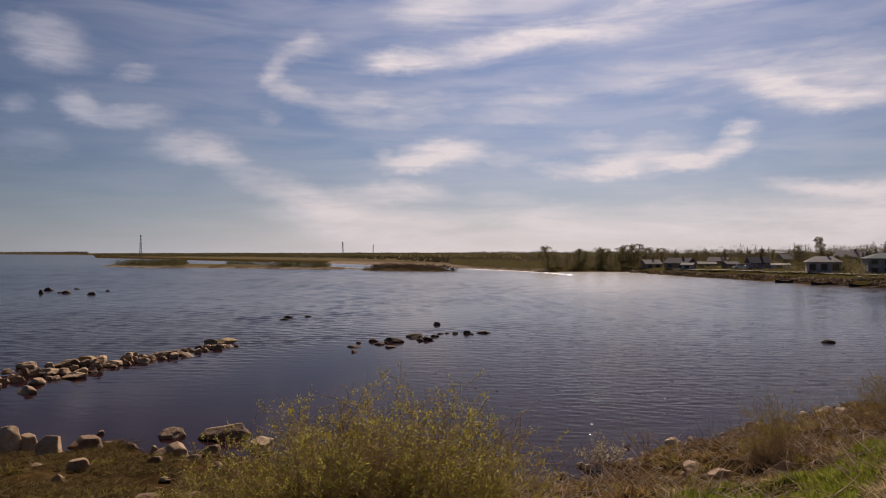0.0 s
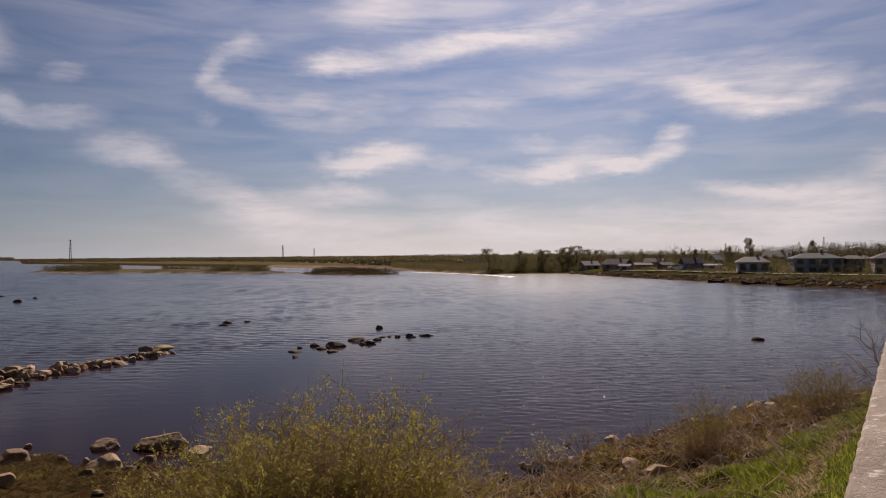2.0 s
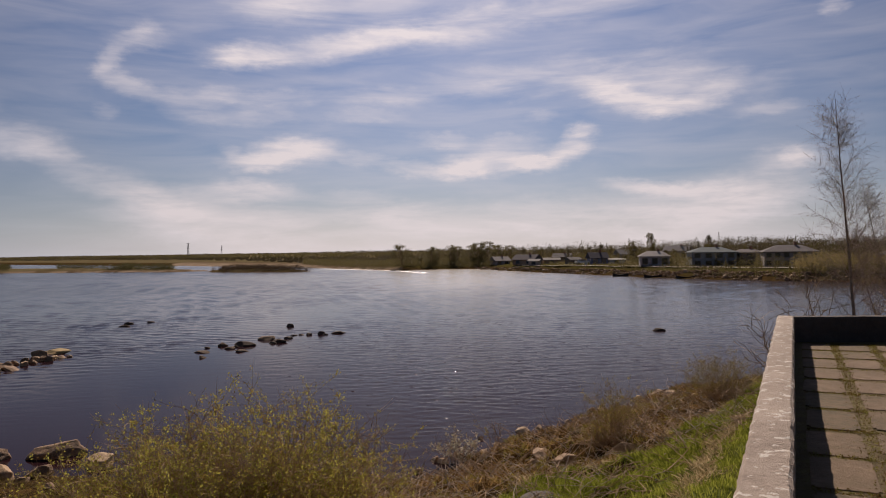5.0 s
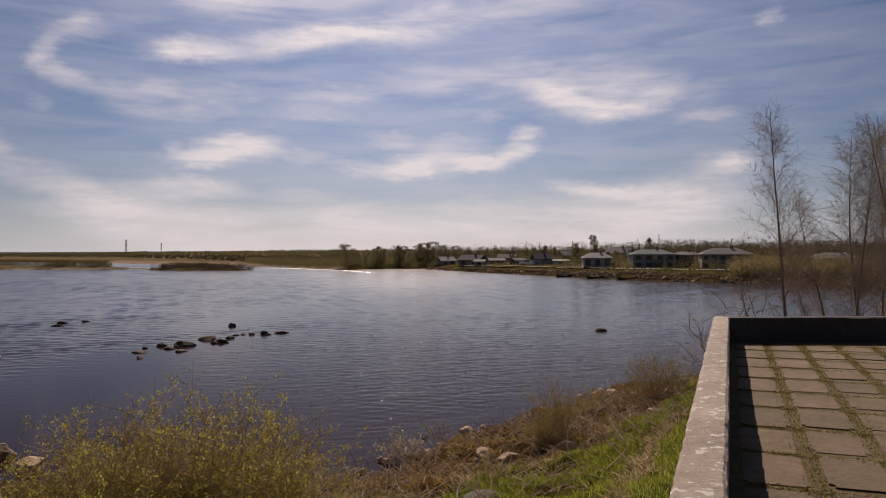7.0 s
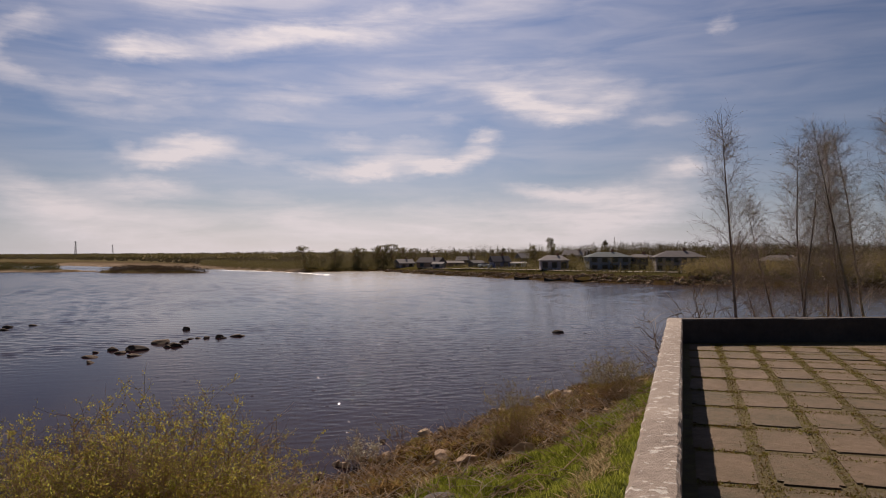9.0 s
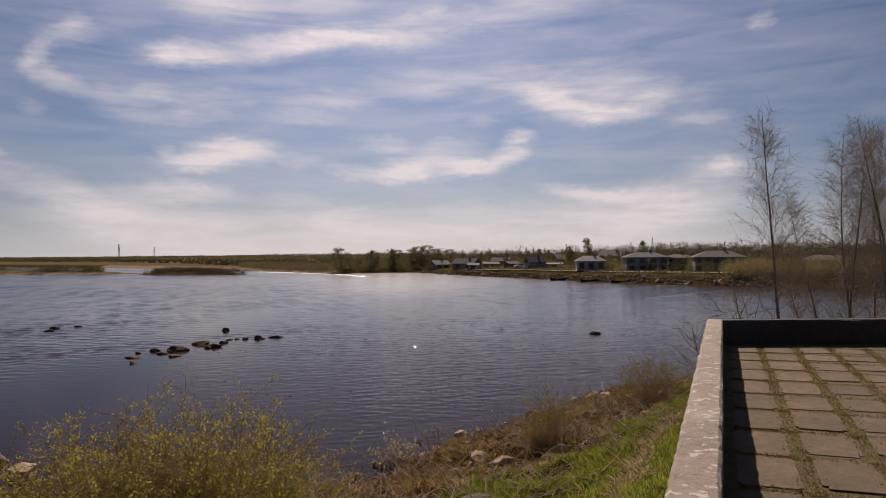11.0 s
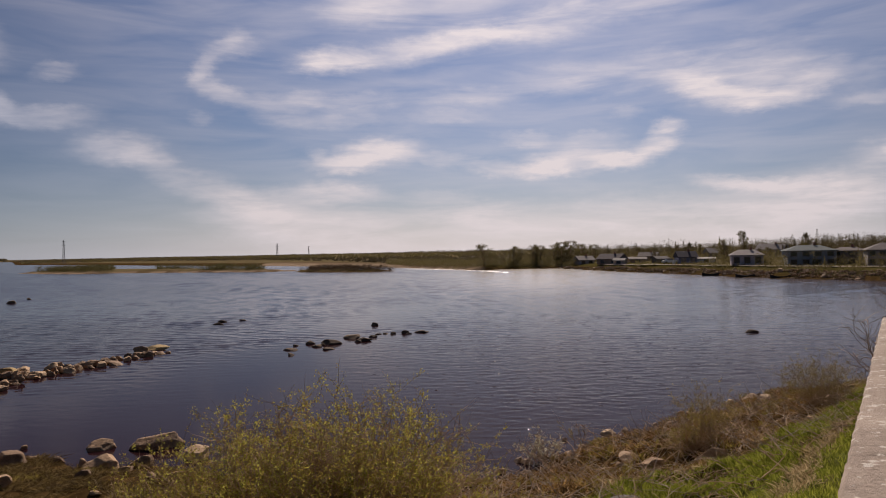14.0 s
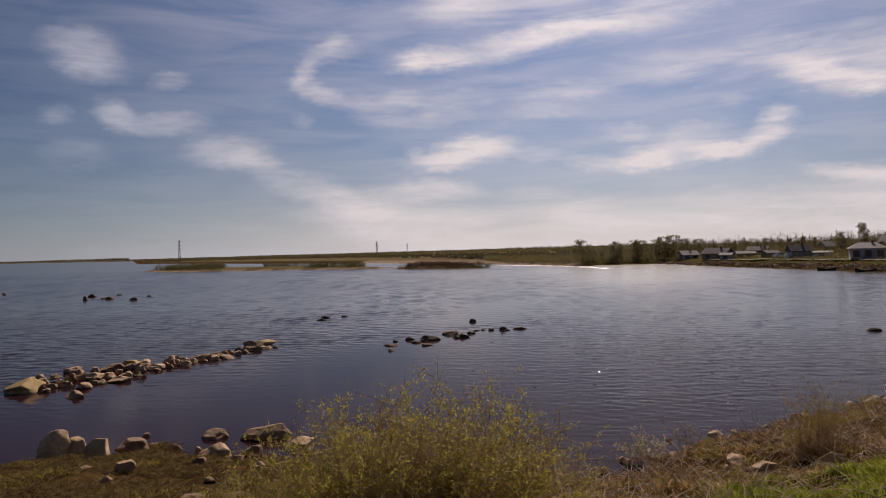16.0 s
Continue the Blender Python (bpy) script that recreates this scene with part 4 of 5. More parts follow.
for _ in range(60):
    t = fill.random() ** 1.3
    x, y = -21.6 + 7.2 * t, 35.2 + 13.2 * t
    spread_out = 1.5 * (1 - t) + 0.25
    w = fill.uniform(0.28, 0.62)
    breakwater_rock(x + fill.gauss(0, spread_out * 0.5), y + fill.gauss(0, spread_out), w, w * fill.uniform(0.45, 0.75), fill.uniform(0.0, 0.22) * (1 - t))

# stones washed out along the near waterline
line_rng = random.Random(51)
for _ in range(64):
    k = line_rng.randrange(8, 15)
    (ax, ay), (bx, by) = NEAR_SHORE[k], NEAR_SHORE[k + 1]
    t = line_rng.random()
    w = line_rng.uniform(0.10, 0.3)
    bank_rock(ax + t * (bx - ax) + line_rng.gauss(0, 0.3), ay + t * (by - ay) - abs(line_rng.gauss(0, 0.9)), w, w * line_rng.uniform(0.4, 0.7))


# ---- shrubs, birches, grass on the near bank ----
def shrub(name, x, y, label, wide, deep, high, stems, leaves, leaf_size, leaf_mat, seed, lean=0.0, base=0.3, stem_r=0.011, bushy=1.0):
    """A many-stemmed shrub: stems that fork and fan out, twigs, and small leaves in clumps along them."""
    z = ground_at(x, y) - 0.05
    root = thing(name, (x, y, z), label, "bush")
    s = Sticks(seed)
    r = s.r
    tips = []
    for _ in range(stems):
        a = r.uniform(0, 6.283)
        q = math.sqrt(r.random())
        fx, fy = math.cos(a) * q, math.sin(a) * q
        start = Vector((fx * wide * base, fy * deep * base, 0))
        reach = high * (1.0 - 0.35 * q * q) * r.uniform(0.62, 0.97)
        way = Vector((fx * wide * (0.62 - base * 0.6) + lean, fy * deep * (0.62 - base * 0.6), reach))
        pts = s.grow(start, way, way.length, 7, 0.17, 0.02)
        s.tube(pts, stem_r * r.uniform(0.7, 1.3), stem_r * 0.25)
        for k in range(2, 8):
            for _ in range(2):
                d = (pts[k] - pts[k - 1]).normalized()
                side = Vector((r.gauss(0, 1), r.gauss(0, 1), r.gauss(0.1, 0.5))).normalized()
                twig = s.grow(pts[k] - d * r.uniform(0, 0.2), d * 0.8 + side * (0.9 + 0.5 * bushy), high * r.uniform(0.10, 0.26), 3, 0.26, 0.05)
                s.tube(twig, stem_r * 0.38, stem_r * 0.14, 3)
                tips.append(twig)
                if r.random() < 0.5 * bushy:
                    spur = s.grow(twig[2], side * 1.4 + Vector((0, 0, 0.5)), high * r.uniform(0.05, 0.12), 2, 0.3, 0.05)
                    s.tube(spur, stem_r * 0.25, stem_r * 0.12, 3)
                    tips.append(spur)
        tips.append(pts[4:])
    lush = [t for t in tips if noise.noise((t[0] + root.location) * 1.6) > -0.15 and t[0].z > 0.25 * high] or tips
    while leaves > 0:
        t = r.choice(lush if r.random() < 0.85 else tips)
        i = r.randrange(len(t) - 1)
        p = t[i].lerp(t[i + 1], r.random())
        for _ in range(3):
            s.leaf(p + Vector((r.gauss(0, 0.022), r.gauss(0, 0.022), r.gauss(0, 0.022))), leaf_size * r.uniform(0.6, 1.4))
        leaves -= 3
    part("wood", (s.v, s.f), M_STEM, root)
    if s.lf:
        part("foliage", (s.lv, s.lf), leaf_mat, root)
    return root


shrub("willow_bush", -0.1, 11.2, "tall willow bush with fresh yellow-green leaves on the bank", 2.3, 2.0, 2.75, 116, 27000, 0.031, M_LEAF, 1, base=0.36)
shrub("willow_bush", -1.2, 11.0, "wide willow bush with fresh yellow-green leaves", 2.3, 2.0, 2.85, 112, 26000, 0.031, M_LEAF, 12, base=0.36)
shrub("willow_bush", -2.15, 11.4, "lower sparse willow bush with yellow-green buds", 2.4, 2.0, 2.65, 100, 20000, 0.031, M_LEAF, 2, base=0.36)
shrub("willow_bush", -3.2, 11.8, "low brownish willow scrub at the bush's edge", 2.4, 2.2, 1.9, 80, 10000, 0.031, M_LEAF, 3, base=0.4)
shrub("willow_bush", 0.75, 12.0, "thin outer willow stems with few leaves", 1.6, 1.6, 1.8, 44, 4200, 0.031, M_LEAF, 4, base=0.4)
shrub("bare_shrub", 14.3, 23.2, "rounded twiggy olive shrub at the waterside", 2.2, 1.8, 1.9, 105, 8000, 0.034, M_OLIVE, 5, base=0.16, stem_r=0.005)
shrub("bare_shrub", 8.3, 18.6, "thin olive shrub above dry stalks", 1.2, 1.0, 2.0, 44, 3600, 0.034, M_OLIVE, 6, base=0.14, stem_r=0.005)
shrub("catkin_shrub", 4.5, 21.2, "small shrub with pale catkins by the water", 1.3, 1.0, 1.25, 26, 900, 0.06, M_CATKIN, 7, base=0.2)
shrub("catkin_shrub", 6.0, 22.2, "single thin leafless sapling by the water", 0.5, 0.5, 1.5, 6, 80, 0.05, M_OLIVE, 8, base=0.2)


shrub("dead_shrub", 7.75, 17.9, "dark tangle of dead shrub stems behind a stone", 1.3, 0.9, 0.75, 70, 500, 0.05, M_OLIVE, 9, base=0.2, stem_r=0.01)


def birch(high, seed):
    """A young birch: slim bent trunk, rising limbs, hanging twigs, first buds."""
    root = thing("birch_tree", (0, 0, 0), "slender young birch with bare twigs and first buds", "tree", "birches behind the terrace")
    s, limbs, twigs = Sticks(seed), Sticks(seed + 1), Sticks(seed + 2)
    r = s.r
    trunk = s.grow(Vector((0, 0, -0.3)), Vector((r.gauss(-0.03, 0.05), r.gauss(0, 0.04), 1)), high, 16, 0.028, 0.03)
    s.tube(trunk, high * 0.0074, high * 0.0006, 7)
    for k in range(3, 16):
        t = k / 16
        for _ in range(8 if 4 < k < 12 else 7 if k > 4 else 3):
            p = trunk[k].lerp(trunk[k - 1], r.random())
            a = r.uniform(0, 6.283)
            way = Vector((math.cos(a), math.sin(a), r.uniform(0.8, 1.4)))
            size = high * 0.21 * (1.15 - t) * r.uniform(0.6, 1.2) + 0.3
            limb = limbs.grow(p, way, size, 6, 0.11, 0.01)
            limbs.tube(limb, high * 0.0011 * (1.2 - t), 0.003, 3)
            for q in range(1, 7):
                for _ in range(5):
                    d = (limb[q] - limb[q - 1]).normalized()
                    side = Vector((r.gauss(0, 1), r.gauss(0, 1), r.gauss(0.1, 0.6))).normalized()
                    tw = twigs.grow(limb[q], d * 0.8 + side * 0.9, high * r.uniform(0.03, 0.08), 2, 0.16, -0.12)
                    twigs.tube(tw, 0.0030, 0.0016, 3)
                    for _ in range(1):
                        i = r.randrange(2)
                        twigs.leaf(tw[i].lerp(tw[i + 1], r.random()), r.uniform(0.025, 0.045), 0.6)
    part("trunk", (s.v, s.f), M_BIRCH, root, smooth=True)
    part("limbwork", (limbs.v, limbs.f), M_TWIG, root)
    part("twiggery", (twigs.v, twigs.f), M_TWIG, root)
    part("foliage", (twigs.lv, twigs.lf), M_BIRCHLEAF, root)
    return root


def stand(source, az, dist, high, base_high, turn, lean, label="", first=False):
    """Sets up a birch at an azimuth and distance; lean: degrees to the left as seen from the terrace."""
    x, y = polar(az, dist)
    m = Matrix.Translation((x, y, ground_at(x, y) - 0.05)) @ Matrix.Rotation(radians(-lean), 4, Vector((math.sin(radians(az)), math.cos(radians(az)), 0))) @ pose(0, 0, 0, 0, 0, turn)
    if first:
        source.matrix_world = m
        ob = source
    else:
        ob = copy_thing(source, m)
    k = high / base_high
    ob.scale = (k, k, k)
    if label:
        tagged(ob, label)
    return ob


birch_a, birch_b, birch_c = birch(11.0, 101), birch(11.0, 202), birch(10.0, 303)


def polar(az, dist):
    return dist * math.sin(radians(az)), dist * math.cos(radians(az))

stand(birch_a, 40.5, 38, 12.8, 11, 20, 4.0, first=True)
stand(birch_b, 44.6, 37, 10.2, 11, 80, 4.5, first=True)
stand(birch_c, 45.1, 39, 10.6, 10, 160, 4.0, first=True)
stand(birch_a, 47.15, 40, 10.9, 11, 200, 4.5)
stand(birch_b, 48.0, 36, 10.2, 11, 300, 4.0)
stand(birch_c, 48.6, 42, 11.2, 10, 40, 3.5)
stand(birch_a, 42.1, 41, 6.5, 11, 120, 8.0, "thin young birch leaning towards the river")
stand(birch_b, 43.15, 40, 8.8, 11, 190, 7.0, "thin young birch in the clump behind the wall")
stand(birch_c, 46.0, 41, 9.6, 10, 250, 3.0, "thin young birch in the clump behind the wall")
stand(birch_a, 49.9, 39, 10.7, 11, 330, 3.0)
stand(birch_b, 51.4, 37, 10.6, 11, 30, 2.0)
shrub("bare_shrub", *polar(38.2, 22), "bare leaning shrub with dark stems beside the wall's end", 2.2, 1.6, 3.8, 26, 160, 0.04, M_OLIVE, 15, lean=-0.9, base=0.12, stem_r=0.024)
for i, (az, dist, high) in enumerate(((41.8, 40, 3.4), (43.6, 42, 3.8), (45.2, 39, 3.6), (47.2, 41, 4.0))):
    shrub("undergrowth_shrub", *polar(az, dist), "bare undergrowth shrub among the birches", 3.0, 2.5, high, 18, 500, 0.05, M_OLIVE, 50 + i, base=0.25, stem_r=0.014)


# ---- grass, dry stalks and driftwood on the bank ----
def blades(count, seed, pick, size, spread, lean, tuft=1):
    """Grass blades as thin bent triangles, where pick() allows them."""
    r = random.Random(seed)
    xs, ys = [], []
    while len(xs) < count:
        x, y = r.uniform(*spread[0]), r.uniform(*spread[1])
        for _ in range(tuft):
            xs.append(x + r.gauss(0, 0.09 if tuft > 1 else 0))
            ys.append(y + r.gauss(0, 0.09 if tuft > 1 else 0))
    xs, ys = np.array(xs), np.array(ys)
    z, near, *_ = ground_height(xs, ys)
    keep = pick(xs, ys, near)
    verts, faces = [], []
    for x, y, zz in zip(xs[keep], ys[keep], z[keep]):
        p = Vector((x, y, zz + 0.20 * noise.noise(Vector((x, y, 0)) * 0.55) + 0.09 * noise.noise(Vector((x, y, 0)) * 1.9) - 0.01))
        h = size * r.uniform(0.5, 1.5)
        a = r.uniform(0, 6.283)
        w = Vector((math.cos(a), math.sin(a), 0)) * h * 0.055
        tip = p + Vector((r.gauss(0, lean) * h, r.gauss(0, lean) * h, h * r.uniform(0.6, 1.0)))
        mid = p.lerp(tip, 0.55) + Vector((0, 0, 0.12 * h))
        k = len(verts)
        verts += [p - w, p + w, mid + w * 0.7, tip, mid - w * 0.7]
        faces.append((k, k + 1, k + 2, k + 3, k + 4))
    return verts, faces


def off_terrace(x, y):
    u = (x - CORNER[0]) * ALONG[0] + (y - CORNER[1]) * ALONG[1]
    v = (x - CORNER[0]) * ASIDE[0] + (y - CORNER[1]) * ASIDE[1]
    return (v < -0.3) | (u > 0.4)


def patchy(x, y, scale, shift):
    return np.array([noise.noise(Vector((a * scale + shift, b * scale, shift))) for a, b in zip(x, y)])


TURF_EDGE = ((0.5, 12.0), (3.2, 13.6), (4.9, 15.1), (6.0, 16.3), (7.15, 15.6), (8.8, 16.7), (11.6, 19.4), (14.8, 22.6), (18.0, 26.5))
TRACK = ((4.4, 8.4), (5.9, 10.7), (7.3, 12.4), (9.1, 14.6), (10.4, 16.2), (12.6, 18.8))


def inside_turf(x, y):
    """How far a place lies inside the edge of the green turf, towards the terrace."""
    return np.interp(x, [p[0] for p in TURF_EDGE], [p[1] for p in TURF_EDGE]) - y


def on_track(x, y):
    """Distance from the trodden strip in the turf."""
    return np.abs(np.interp(x, [p[0] for p in TRACK], [p[1] for p in TRACK]) - y) * 0.72


green = blades(250000, 5, lambda x, y, s: off_terrace(x, y) & (inside_turf(x, y) > 0.25 * patchy(x, y, 0.9, 3)) & (s < 26) & (x > 3.0) & (inside_turf(x, y) < 8.5) & ((on_track(x, y) > 0.20 + 0.3 * patchy(x, y, 1.1, 7)) | (patchy(x, y, 1.7, 9) > 0.33)), 0.125, ((1, 22), (3, 28)), 0.35)
tagged(part("grass", green, M_GRASS, label="fresh green spring grass on the bank"), category="grass", kind="stuff")
lush = blades(200000, 15, lambda x, y, s: off_terrace(x, y) & (inside_turf(x, y) > 0.3 * patchy(x, y, 0.9, 3)) & (inside_turf(x, y) < 3.2) & (on_track(x, y) > 0.25 + 0.3 * patchy(x, y, 1.1, 7)) & (patchy(x, y, 0.8, 31) > -0.12), 0.17, ((4, 16), (12, 24)), 0.35)
tagged(part("lush_grass", lush, M_GRASS, label="taller lush green grass along the turf's edge"), category="grass", kind="stuff")
straw = blades(140000, 6, lambda x, y, s: off_terrace(x, y) & (s > 0.7) & ((inside_turf(x, y) < -0.1) | (x < 2)) & (s < 14) & (patchy(x, y, 0.9, 11) > np.where(x < -4, 0.9, -0.1)), 0.17, ((-17, 22), (9, 31)), 0.8, 4)
tagged(part("dry_grass", straw, M_STRAW, label="flattened dry brown grass and reed stalks"), category="grass", kind="stuff")
strip = blades(240000, 14, lambda x, y, s: off_terrace(x, y) & (x > 3) & (inside_turf(x, y) > -0.5) & ((on_track(x, y) < 0.24 + 0.25 * patchy(x, y, 1.1, 7)) | (np.abs(inside_turf(x, y) + 0.15) < 0.15)), 0.13, ((3, 20), (8, 27)), 1.0, 5)
tagged(part("dead_grass", strip, M_DEADGRASS, label="strip of pale dead grass trodden into the green turf"), category="grass", kind="stuff")
olive = blades(90000, 9, lambda x, y, s: off_terrace(x, y) & (s > 0.4) & ((inside_turf(x, y) < 0) | (x < 2)) & (s < 12) & (patchy(x, y, 0.6, 17) > np.where(x < -4, 0.22, -0.05)), 0.17, ((-17, 22), (9, 31)), 0.5, 14)
tagged(part("sparse_grass", olive, M_OLIVE, label="sparse olive tufts among dry stalks"), category="grass", kind="stuff")


mat_grass = blades(190000, 19, lambda x, y, s: (s > 0.5) & (x < -3) & (s < 14) & (patchy(x, y, 0.8, 23) > -0.12), 0.115, ((-18, -2), (10, 25)), 1.3, 6)
tagged(part("matted_grass", mat_grass, M_MATTED, label="brown grass washed flat over the shore"), category="grass", kind="stuff")


def litter(count, seed, x_span, y_span, s_span, length):
    """Pale dead stalks and driftwood lying about."""
    s = Sticks(seed)
    r = s.r
    while count:
        x, y = r.uniform(*x_span), r.uniform(*y_span)
        z, near, *_ = ground_height(np.array([x]), np.array([y]))
        if not (s_span[0] < near[0] < s_span[1]) or not off_terrace(np.array([x]), np.array([y]))[0]:
            continue
        a = r.uniform(0, 6.283)
        start = Vector((x, y, float(z[0]) + 0.05 + 0.2 * noise.noise(Vector((x, y, 0)) * 0.55)))
        pts = s.grow(start, Vector((math.cos(a), math.sin(a), r.uniform(0.0, 0.7))), length * r.uniform(0.4, 1.4), 4, 0.16, -0.04)
        s.tube(pts, r.uniform(0.006, 0.016), 0.004)
        count -= 1
    return s.v, s.f


tagged(part("driftwood", litter(1100, 31, (1, 20), (12, 29), (1.0, 8.5), 0.8), M_DRIFT, label="pale dead reed stalks and driftwood sticks"), category="driftwood", kind="stuff")
tagged(part("dead_stems", litter(1500, 32, (0, 15), (12, 25), (1.0, 9.0), 0.9), M_STEM, label="dark dead stems and brambles on the bank"), category="brushwood", kind="stuff")


def lying_slab(x, y, turn):
    """A broken concrete slab half sunk in the grass."""
    bm = box(-0.6, -0.45, -0.14, 0.6, 0.45, 0.14)
    bmesh.ops.subdivide_edges(bm, edges=bm.edges[:], cuts=4, use_grid_fill=True)
    for v in bm.verts:
        v.co *= 1 - 0.25 * (abs(v.co.x) / 0.6) ** 4 - 0.2 * (abs(v.co.y) / 0.45) ** 4
        v.co += 0.07 * Vector((noise.noise(v.co * 3), noise.noise(v.co * 3 + Vector((9, 0, 0))), 0.6 * noise.noise(v.co * 4)))
    ob = part("concrete_slab", bm, M_CONCRETE, label="broken grey concrete slab half sunk in the grass", smooth=True)
    ob.matrix_world = pose(x, y, ground_at(x, y) + 0.02, 6, -3, turn)
    return tagged(ob, category="concrete slab")


lying_slab(4.5, 13.45, -20)


# ---- the far shore: woods, scrub, houses, masts, boats ----
def crown_cloud(s, cx, cy, cz, rx, ry, rz, count, size):
    for _ in range(count):
        d = Vector((s.r.gauss(0, 1), s.r.gauss(0, 1), s.r.gauss(0, 1))).normalized() * s.r.random() ** 0.45
        s.leaf(Vector((cx + d.x * rx, cy + d.y * ry, cz + d.z * rz)), size * s.r.uniform(0.6, 1.5), 0.7)


def far_tree(name, high, wide, seed, mat, label, conifer=False):
    root = thing(name, (0, 0, 0), label, "tree")
    s = Sticks(seed)
    r = s.r
    trunk = s.grow(Vector((0, 0, -0.3)), Vector((0, 0, 1)), high * 0.85, 6, 0.03)
    s.tube(trunk, high * 0.012, high * 0.004, 5)
    if conifer:
        for k in range(11):
            t = (k + 0.8) / 11.5
            crown_cloud(s, 0, 0, high * (0.1 + 0.9 * t), wide * 0.5 * (1.05 - t), wide * 0.5 * (1.05 - t), high * 0.05, int(110 * (1.2 - t)), high * 0.04)
    else:
        for _ in range(52):
            a, t = r.uniform(0, 6.283), r.random()
            out = wide * 0.5 * math.sin(math.pi * (0.2 + 0.72 * t)) * math.sqrt(r.uniform(0.02, 1.0)) * r.uniform(0.8, 1.1)
            p = Vector((math.cos(a) * out, math.sin(a) * out, high * (0.06 + 0.87 * t)))
            k = min(6, int(t * 5))
            s.tube([trunk[k], trunk[k].lerp(p, 0.6) + Vector((0, 0, 0.03 * high)), p], high * 0.004, high * 0.0012, 3)
            crown_cloud(s, p.x, p.y, p.z, wide * 0.13, wide * 0.13, high * 0.07, 46, high * 0.028)
    part("trunk", (s.v, s.f), M_STEM, root)
    part("crown", (s.lv, s.lf), mat, root)
    return root



sources = {
    "broad": far_tree("broadleaf_tree", 8.0, 6.0, 1, M_SCRUB, "round broadleaf tree just coming into leaf on the far shore"),
    "broad2": far_tree("broadleaf_tree", 8.0, 5.0, 2, M_SCRUB, "broadleaf tree with thin spring crown on the far shore"),
    "pine": far_tree("conifer_tree", 9.0, 3.4, 3, M_WOODS, "dark conifer in the far woods", True),
    "dark": far_tree("broadleaf_tree", 8.0, 5.5, 4, M_WOODS, "dark broadleaf tree among the village houses"),
}
base_high = {"broad": 8.0, "broad2": 8.0, "pine": 9.0, "dark": 8.0}
placed_first = set()
far_rng = random.Random(19)


def far_plant(kind, az, dist, high, wide=1.0):
    x, y = polar(az, dist)
    src = sources[kind]
    m = pose(x, y, ground_at(x, y) - 0.1, 0, 0, far_rng.uniform(0, 360))
    ob = src if kind not in placed_first else copy_thing(src, m)
    placed_first.add(kind)
    ob.matrix_world = m
    k = high / base_high[kind]
    ob.scale = (k * wide, k * wide, k)
    return ob


# the trees that stand out over the far shore
far_plant("broad", 7.95, 246, 8.2, 1.45)
far_plant("broad2", 8.65, 252, 4.6, 1.6)
far_plant("broad", 9.55, 256, 4.0, 1.8)
far_plant("broad2", 10.35, 252, 6.8, 1.4)
far_plant("broad", 10.85, 258, 6.2, 1.5)
far_plant("broad", 11.75, 255, 7.4, 1.35)
far_plant("broad2", 12.35, 258, 6.9, 1.4)
far_plant("broad", 13.35, 262, 7.4, 1.5)
far_plant("broad2", 13.95, 258, 8.0, 1.45)
far_plant("broad2", 14.65, 260, 8.4, 1.5)
far_plant("broad", 15.5, 268, 7.4, 1.5)
far_plant("broad2", 16.4, 268, 6.8, 1.4)
far_plant("broad2", 26.95, 225, 8.6, 0.8)
far_plant("broad", 25.65, 214, 6.6)
far_plant("dark", 31.05, 215, 7.0, 0.8)
for _ in range(110):
    az = far_rng.uniform(13.0, 48)
    dist = far_rng.uniform(1.32, 1.75) * np.interp(az, [13, 20, 27, 35, 48], [240, 190, 155, 135, 120])
    x, y = polar(az, dist)
    top = dist * math.tan(radians(far_rng.uniform(-0.25, 0.38))) + EYE
    high = min(10.5, max(2.5, top - ground_at(x, y)))
    far_plant(far_rng.choice(["pine", "pine", "broad2", "dark", "broad"]), az, dist, high, far_rng.uniform(0.7, 1.0))


def thicket(name, count, az_span, dist_of, high_of, size, seed, mat, label, leaves=30, pointed=0.0):
    """Woods or scrub too far to count: round or pointed crowns of small leaves. size: a leaf's length in metres."""
    s = Sticks(seed)
    r = s.r
    spots = []
    for _ in range(count):
        az = r.uniform(*az_span)
        spots.append((az, *polar(az, dist_of(az, r))))
    heights = ground_height(np.array([p[1] for p in spots]), np.array([p[2] for p in spots]))[0]
    for (az, x, y), g in zip(spots, heights.tolist()):
        if g < 0.15:
            continue
        h = high_of(az, r)
        cone = r.random() < pointed
        w = h * (r.uniform(0.16, 0.24) if cone else r.uniform(0.4, 0.75))
        if cone:
            h *= 1.12
        for k in range(leaves):
            t = (k + r.random()) / leaves
            t = t ** 1.4 if cone else t
            girth = w * (1.03 - t) if cone else w * math.sqrt(max(0.03, 1 - (1.75 * t - 0.85) ** 2))
            a, q = r.uniform(0, 6.283), math.sqrt(r.random())
            s.leaf(Vector((x + math.cos(a) * q * girth, y + math.sin(a) * q * girth, g + h * t * 0.97)), size * r.uniform(0.5, 1.3) * (1 - 0.4 * t), 0.75)
    tagged(part(name, (s.lv, s.lf), mat, label=label), category="woods", kind="stuff")


